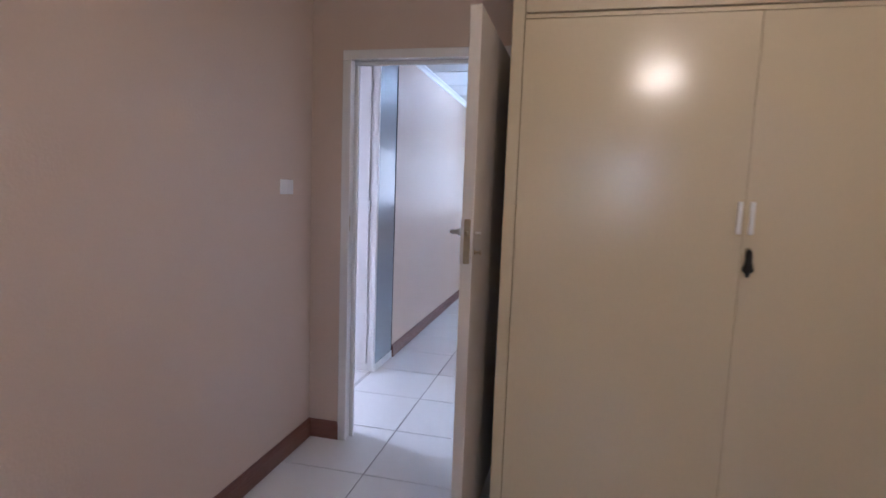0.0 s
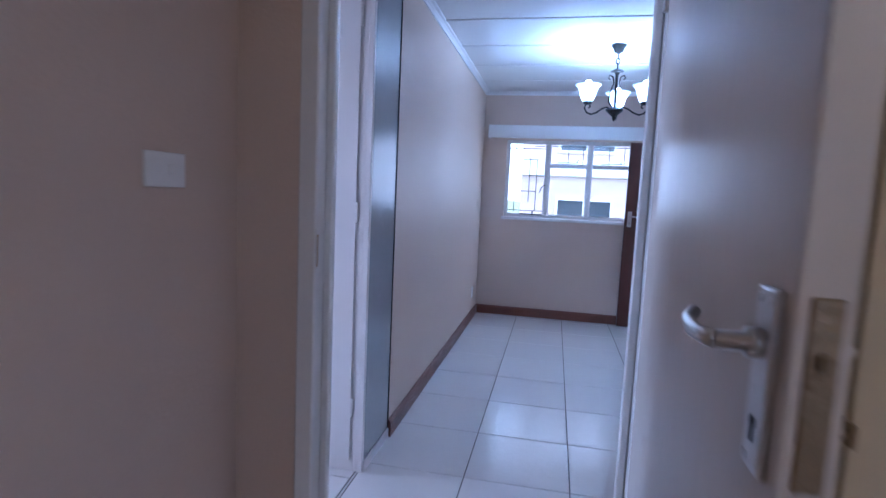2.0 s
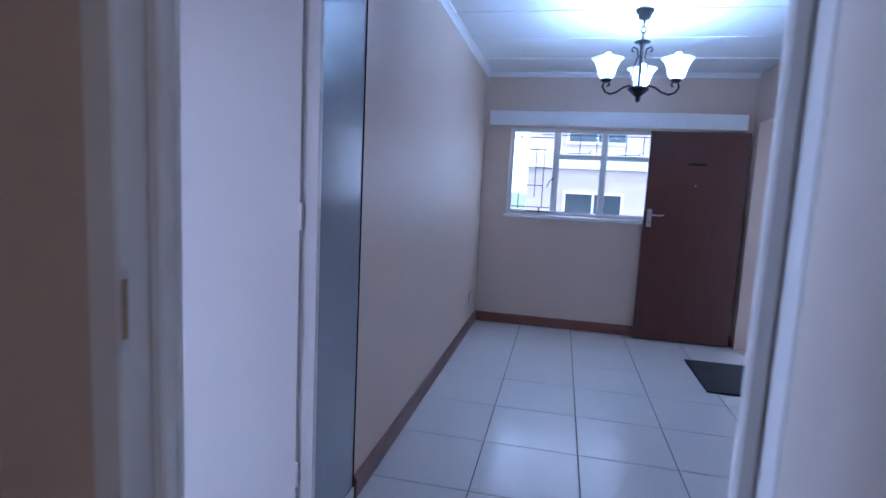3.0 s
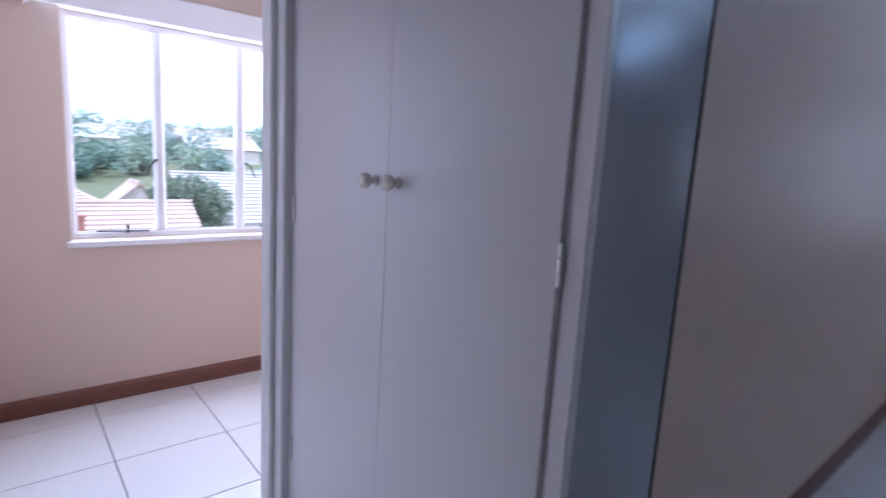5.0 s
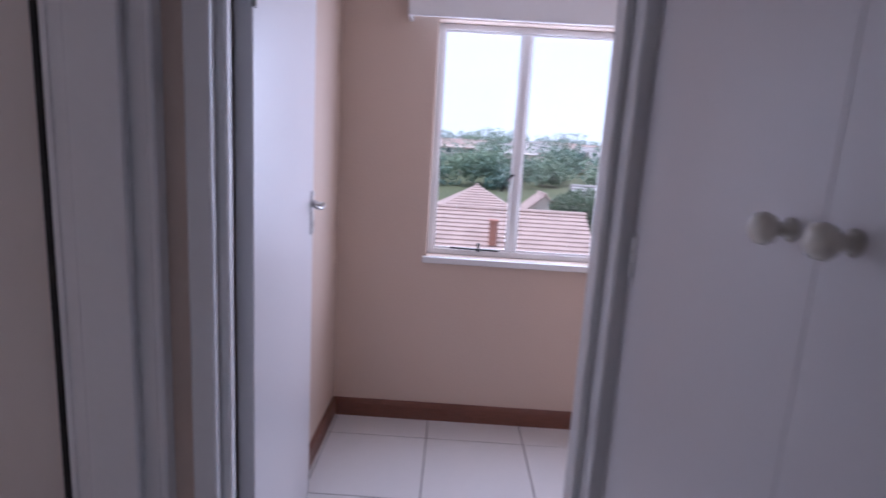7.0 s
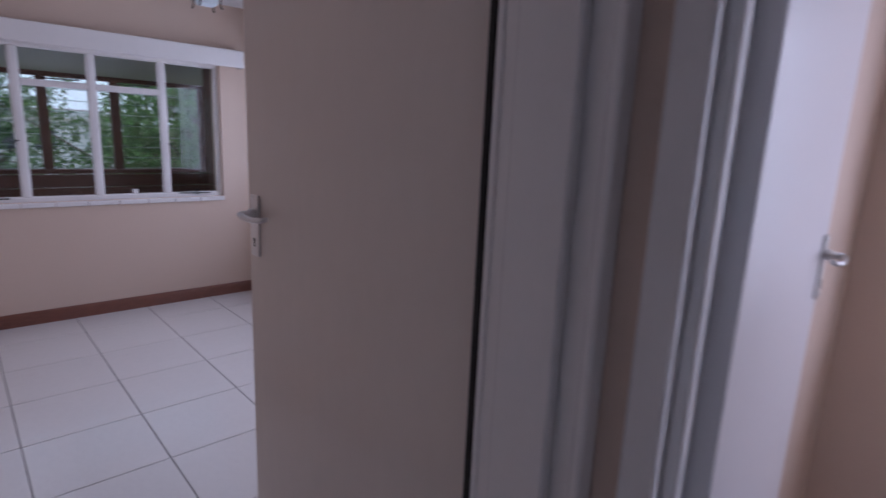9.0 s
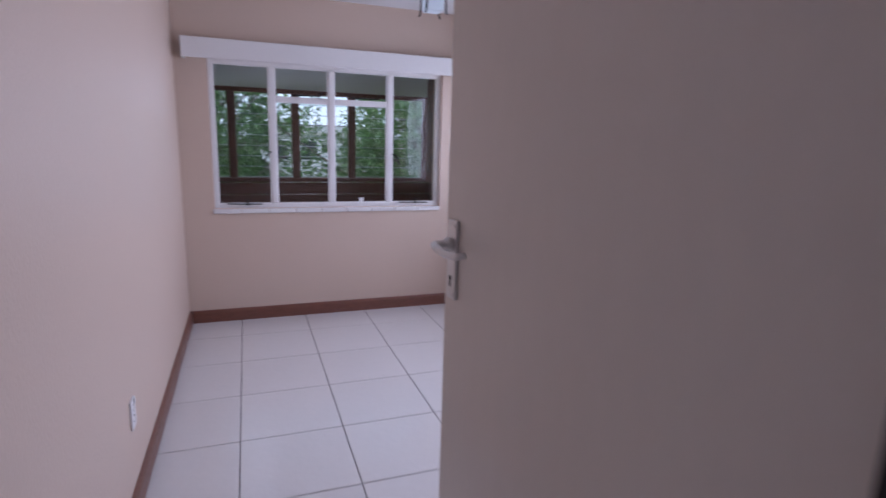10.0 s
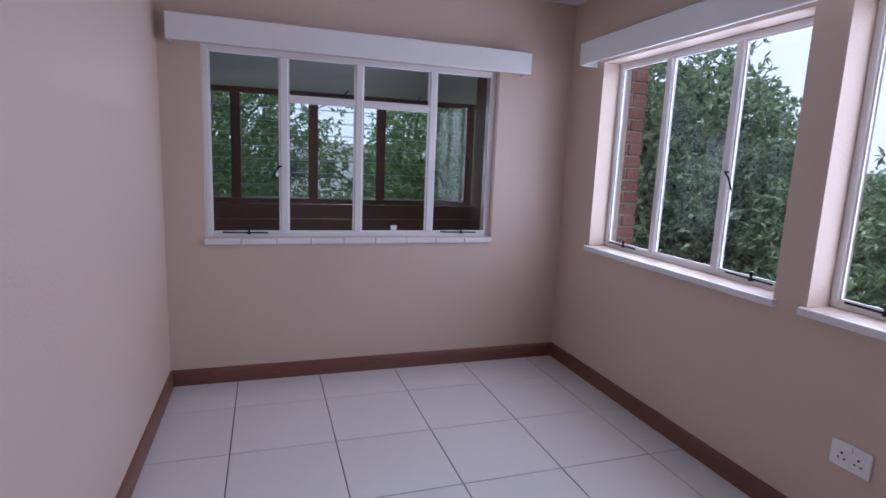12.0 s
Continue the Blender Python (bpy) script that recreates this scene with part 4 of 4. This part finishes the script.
# ---- houses down the slope ----
def house(label, centre, size, eave, ridge, along, roof_mtl, rows_n=16, chimney=False, hip=0.0):
    """A gabled house; along: 'x' or 'y' for the ridge's direction."""
    lx, ly = size
    t = thing("house", label, "house", pose(centre[0], centre[1], 0, 0, 0, 0 if along == 'y' else 90))
    gz = ground_height(*centre) - 0.5
    bm = bmesh.new()
    hx, hy = lx / 2, ly / 2
    sect = [(-hx, gz), (hx, gz), (hx, eave), (0, eave + 0.05 if hip else ridge - 0.15), (-hx, eave)]
    a = [bm.verts.new((x, -hy, z)) for x, z in sect]
    b = [bm.verts.new((x, hy, z)) for x, z in sect]
    bm.faces.new(a)
    bm.faces.new(b[::-1])
    for k in range(5):
        bm.faces.new((a[k], a[(k + 1) % 5], b[(k + 1) % 5], b[k]))
    part("wall", bm, PLASTER, t)
    for s in (-1, 1):
        bm = bmesh.new()
        ex, ez = hx + 0.45, eave - 0.25
        for k in range(rows_n):
            u0, u1 = k / rows_n, (k + 1) / rows_n
            lift = 0.07
            p = [(s * ex * (1 - u0), ez + (ridge - ez) * u0 + lift), (s * ex * (1 - u1), ez + (ridge - ez) * u1), (s * ex * (1 - u1), ez + (ridge - ez) * u1 - 0.1), (s * ex * (1 - u0), ez + (ridge - ez) * u0 - 0.1)]
            cut = [hip * u for u in (u0, u1, u1, u0)]
            q = [[bm.verts.new((x, e * (hy + 0.35 - c), z)) for (x, z), c in zip(p, cut)] for e in (-1, 1)]
            for i in range(4):
                bm.faces.new((q[0][i], q[0][(i + 1) % 4], q[1][(i + 1) % 4], q[1][i]))
            bm.faces.new(q[0])
            bm.faces.new(q[1][::-1])
        part("roof", bm, roof_mtl, t, "roof of overlapping tile courses")
        if hip:
            bm = bmesh.new()
            for k in range(rows_n):
                u0, u1 = k / rows_n, (k + 1) / rows_n
                p = [(u0, 0.07), (u1, 0.0), (u1, -0.1), (u0, -0.1)]
                q = [[bm.verts.new((e * ex * (1 - u) + e * 0.005, s * (hy + 0.35 - hip * u), ez + (ridge - ez) * u + d)) for u, d in p] for e in (-1, 1)]
                for i in range(4):
                    bm.faces.new((q[0][i], q[0][(i + 1) % 4], q[1][(i + 1) % 4], q[1][i]))
                bm.faces.new(q[0])
                bm.faces.new(q[1][::-1])
            part("roof", bm, roof_mtl, t, "hipped roof end of overlapping tile courses")
    part("ridge_cap", tube([(0, -hy - 0.36 + hip, ridge + 0.02), (0, hy + 0.36 - hip, ridge + 0.02)], 0.12, 8), roof_mtl, t)
    for s in (-1, 1):
        for y in (-hy * 0.5, hy * 0.4):
            w = part("window", box((s * hx - 0.04, y - 0.6, eave - 1.7), (s * hx + 0.04, y + 0.6, eave - 0.6)), DARK_GLASS, t, "dark house window")
            part("window_frame", boxes([((s * hx - 0.06, y - 0.66, eave - 1.76), (s * hx + 0.06, y - 0.6, eave - 0.54)), ((s * hx - 0.06, y + 0.6, eave - 1.76), (s * hx + 0.06, y + 0.66, eave - 0.54)),
                                        ((s * hx - 0.06, y - 0.6, eave - 0.6), (s * hx + 0.06, y + 0.6, eave - 0.54))]), WHITE_BAND, w)
    if chimney:
        part("chimney", boxes([((hx * 0.45, 0.9, eave), (hx * 0.45 + 0.45, 1.25, ridge - 0.35)), ((hx * 0.45 - 0.05, 0.85, ridge - 0.35), (hx * 0.45 + 0.5, 1.3, ridge - 0.25))]), BRICK, t)
    return t


house("long low house with a red-brown tiled roof and chimney", (-27, 1.5), (9, 11), -4.0, -1.25, 'y', ROOF_TILE, 18, True)
house("low house with a red-brown tiled hip wing", (-19, -4.6), (6, 6), -4.5, -2.3, 'x', ROOF_TILE, 14, hip=3.0)
house("small gabled house with a pale red tiled roof", (-41, 2.4), (6, 6), -2.6, -0.85, 'x', ROOF_TILE, 12, hip=3.0)
house("gabled house with a grey tiled roof", (-37, 13.5), (8, 9), -2.9, -0.3, 'y', ROOF_GREY, 14)
house("white-walled house with a grey tiled roof", (-52, 24), (9, 12), -3.2, -0.7, 'y', ROOF_GREY, 12)
house("house with a red tiled roof among trees", (-60, -12), (9, 12), -3.0, -0.6, 'y', ROOF_TILE, 12)
house("small pale house with a red roof", (-46, 8.2), (3, 3.4), -2.9, -1.5, 'x', ROOF_TILE, 10)
HILL_HOUSES = [(-150, 2), (-172, 24), (-140, 38), (-180, 58), (-155, 80), (-175, -22), (-130, -40), (-190, 8), (-120, 60), (-165, 42), (-145, 22), (-125, 12), (-185, 34), (-160, 66), (-110, 34)]
for k, (hx_, hy_) in enumerate(HILL_HOUSES):
    z = ground_height(hx_, hy_)
    house("pale house on the wooded hillside", (hx_, hy_), (9, 13), z + 2.6, z + 4.6, 'y', ROOF_GREY if k % 3 else ROOF_TILE, 6)
tree("tree", "round olive-green garden tree between the roofs", (-22, 12.0, -6.0), (-22, 12.0, -4.2), ((-22, 12.0, -2.7), (2.6, 2.6, 2.2)), 21, 16000, 0.3, 0.14, LEAF_FAR, 1, 40)
tree("tree", "round olive-green garden tree beside the tiled roof", (-33, 8.6, -6.0), (-33, 8.6, -4.0), ((-33, 8.6, -2.1), (2.2, 2.2, 1.9)), 22, 12000, 0.3, 0.14, LEAF_FAR, 1, 36)

# wooded hillside: crowns of small leaf blades in one mesh
rng = np.random.default_rng(40)
centres = []
for _ in range(700):
    x = -58 - 165 * rng.random() ** 0.8
    y = -70 + 190 * rng.random()
    if any(-4 < x - hx_ < 26 and abs(y - hy_) < 7 for hx_, hy_ in HILL_HOUSES):
        continue
    r = 1.6 + 3.4 * rng.random() ** 2
    z = ground_height(x, y)
    for _ in range(6):
        k = 0.35 + 0.3 * rng.random()
        centres.append(((x + rng.normal() * r * 0.55, y + rng.normal() * r * 0.55, z + r * (0.4 + 0.9 * rng.random())), (r * k, r * k, r * k * 0.8)))
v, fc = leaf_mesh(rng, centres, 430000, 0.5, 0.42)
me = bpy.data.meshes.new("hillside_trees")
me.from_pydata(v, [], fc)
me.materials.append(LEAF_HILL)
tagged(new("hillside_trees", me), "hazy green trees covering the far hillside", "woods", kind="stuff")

# ---- buildings seen from the living room and from the balcony ----
apt = thing("apartment_building", "pink brick apartment block with white bands and windows", "building", pose(4.0, 15.0, 0))
part("wall", box((-4.2, 0, -4.5), (12, 6, 7)), PINK_BRICK, apt)
for z in (-1.1, 2.0, 5.0):
    part("band", box((-4.3, -0.12, z), (12.1, 0.02, z + 0.45), 0.01), WHITE_BAND, apt, "white rendered floor band")
for x in (-3.1, -0.6, 1.9, 4.4, 7.6):
    for z in (-0.4, 2.75):
        w = part("window", box((x, -0.03, z), (x + 1.5, 0.03, z + 1.7)), DARK_GLASS, apt, "dark apartment window")
        part("window_frame", boxes([((x - 0.07, -0.06, z - 0.07), (x, 0.04, z + 1.77)), ((x + 1.5, -0.06, z - 0.07), (x + 1.57, 0.04, z + 1.77)), ((x, -0.06, z + 1.7), (x + 1.5, 0.04, z + 1.77)),
                                    ((x, -0.06, z - 0.07), (x + 1.5, 0.04, z)), ((x + 0.72, -0.05, z), (x + 0.78, 0.04, z + 1.7))]), WHITE_BAND, w)
part("roof", box((-4.4, -0.3, 7.0), (12.2, 6.3, 7.25)), ROOF_GREY, apt)
tree("tree", "green tree beside the apartment block", (-4.6, 19, -4.2), (-4.6, 19, -1.0), ((-4.6, 19, 0.4), (2.2, 2.2, 2.2)), 31, 12000, 0.25, 0.12, LEAF_FAR, 1, 30)
white_house = thing("white_building", "white rendered flat-roofed building seen between the trees", "building", pose(-4.9, -34, 0))
part("wall", box((-3.5, -4, -4.5), (3.5, 0, 1.7)), WHITE_BAND, white_house)
part("band", box((-3.7, -4.2, 1.7), (3.7, 0.3, 2.1), 0.02), WHITE_BAND, white_house)
part("roof", box((-3.6, -4.1, 2.1), (3.6, 0.1, 2.2)), ROOF_GREY, white_house)
for x in (-2.4, 0.2, 1.9):
    part("window", box((x, -0.03, 0.1), (x + 0.9, 0.04, 1.2)), DARK_GLASS, white_house)

# ---- tiled floor, laid on a dark grout bed ----
floor = tagged(mesh_object("floor", box((-2.95, -4.8, -0.3), (2.6, 5.05, -0.0035)), GROUT), "white glazed floor tiles with dark grout joints", "floor", kind="structure")
part("grout_bed", box((2.6, -4.8, -0.3), (3.6, 0.1, -0.0035)), GROUT, floor)


def tile_mesh(a, b):
    bm = bmesh.new()
    g, c = 0.0025, 0.002
    lo, hi = [], []
    for x, y, sx, sy in ((a[0], a[1], 1, 1), (b[0], a[1], -1, 1), (b[0], b[1], -1, -1), (a[0], b[1], 1, -1)):
        lo.append(bm.verts.new((x + sx * g, y + sy * g, -0.005)))
        hi.append((x + sx * (g + c), y + sy * (g + c)))
    mid = [bm.verts.new((v.co.x, v.co.y, -0.0015)) for v in lo]
    top = [bm.verts.new((x, y, 0.0)) for x, y in hi]
    for k in range(4):
        j = (k + 1) % 4
        bm.faces.new((lo[k], lo[j], mid[j], mid[k]))
        bm.faces.new((mid[k], mid[j], top[j], top[k]))
    bm.faces.new(top)
    me = bpy.data.meshes.new("floor_tile")
    bmesh.ops.recalc_face_normals(bm, faces=bm.faces)
    bm.to_mesh(me)
    bm.free()
    me.materials.append(TILE)
    return me


FULL = tile_mesh((0, 0), (0.5, 0.5))


def tiles(x0, y0, x1, y1, ox, oy):
    """Half-metre tiles over a rectangle, on a grid that passes through (ox, oy), cut at the edges."""
    i0, j0 = math.floor((x0 - ox) / 0.5 + 1e-6), math.floor((y0 - oy) / 0.5 + 1e-6)
    i = i0
    while ox + i * 0.5 < x1 - 0.01:
        j = j0
        while oy + j * 0.5 < y1 - 0.01:
            ax, ay = ox + i * 0.5, oy + j * 0.5
            a, b = (max(ax, x0), max(ay, y0)), (min(ax + 0.5, x1), min(ay + 0.5, y1))
            if b[0] - a[0] > 0.015 and b[1] - a[1] > 0.015:
                if b[0] - a[0] > 0.499 and b[1] - a[1] > 0.499:
                    ob = new("floor_tile", FULL)
                    ob.location = (ax, ay, 0)
                else:
                    ob = new("floor_tile", tile_mesh((0, 0), (b[0] - a[0], b[1] - a[1])))
                    ob.location = (a[0], a[1], 0)
                ob.parent = floor
            j += 1
        i += 1


tiles(-0.02, -4.6, 3.48, 4.82, -0.02, 0.19)
tiles(-2.74, -4.43, -0.02, -0.1, -0.02, -0.045)
tiles(-2.74, -0.1, -0.02, 2.6, -0.035, 0.03)
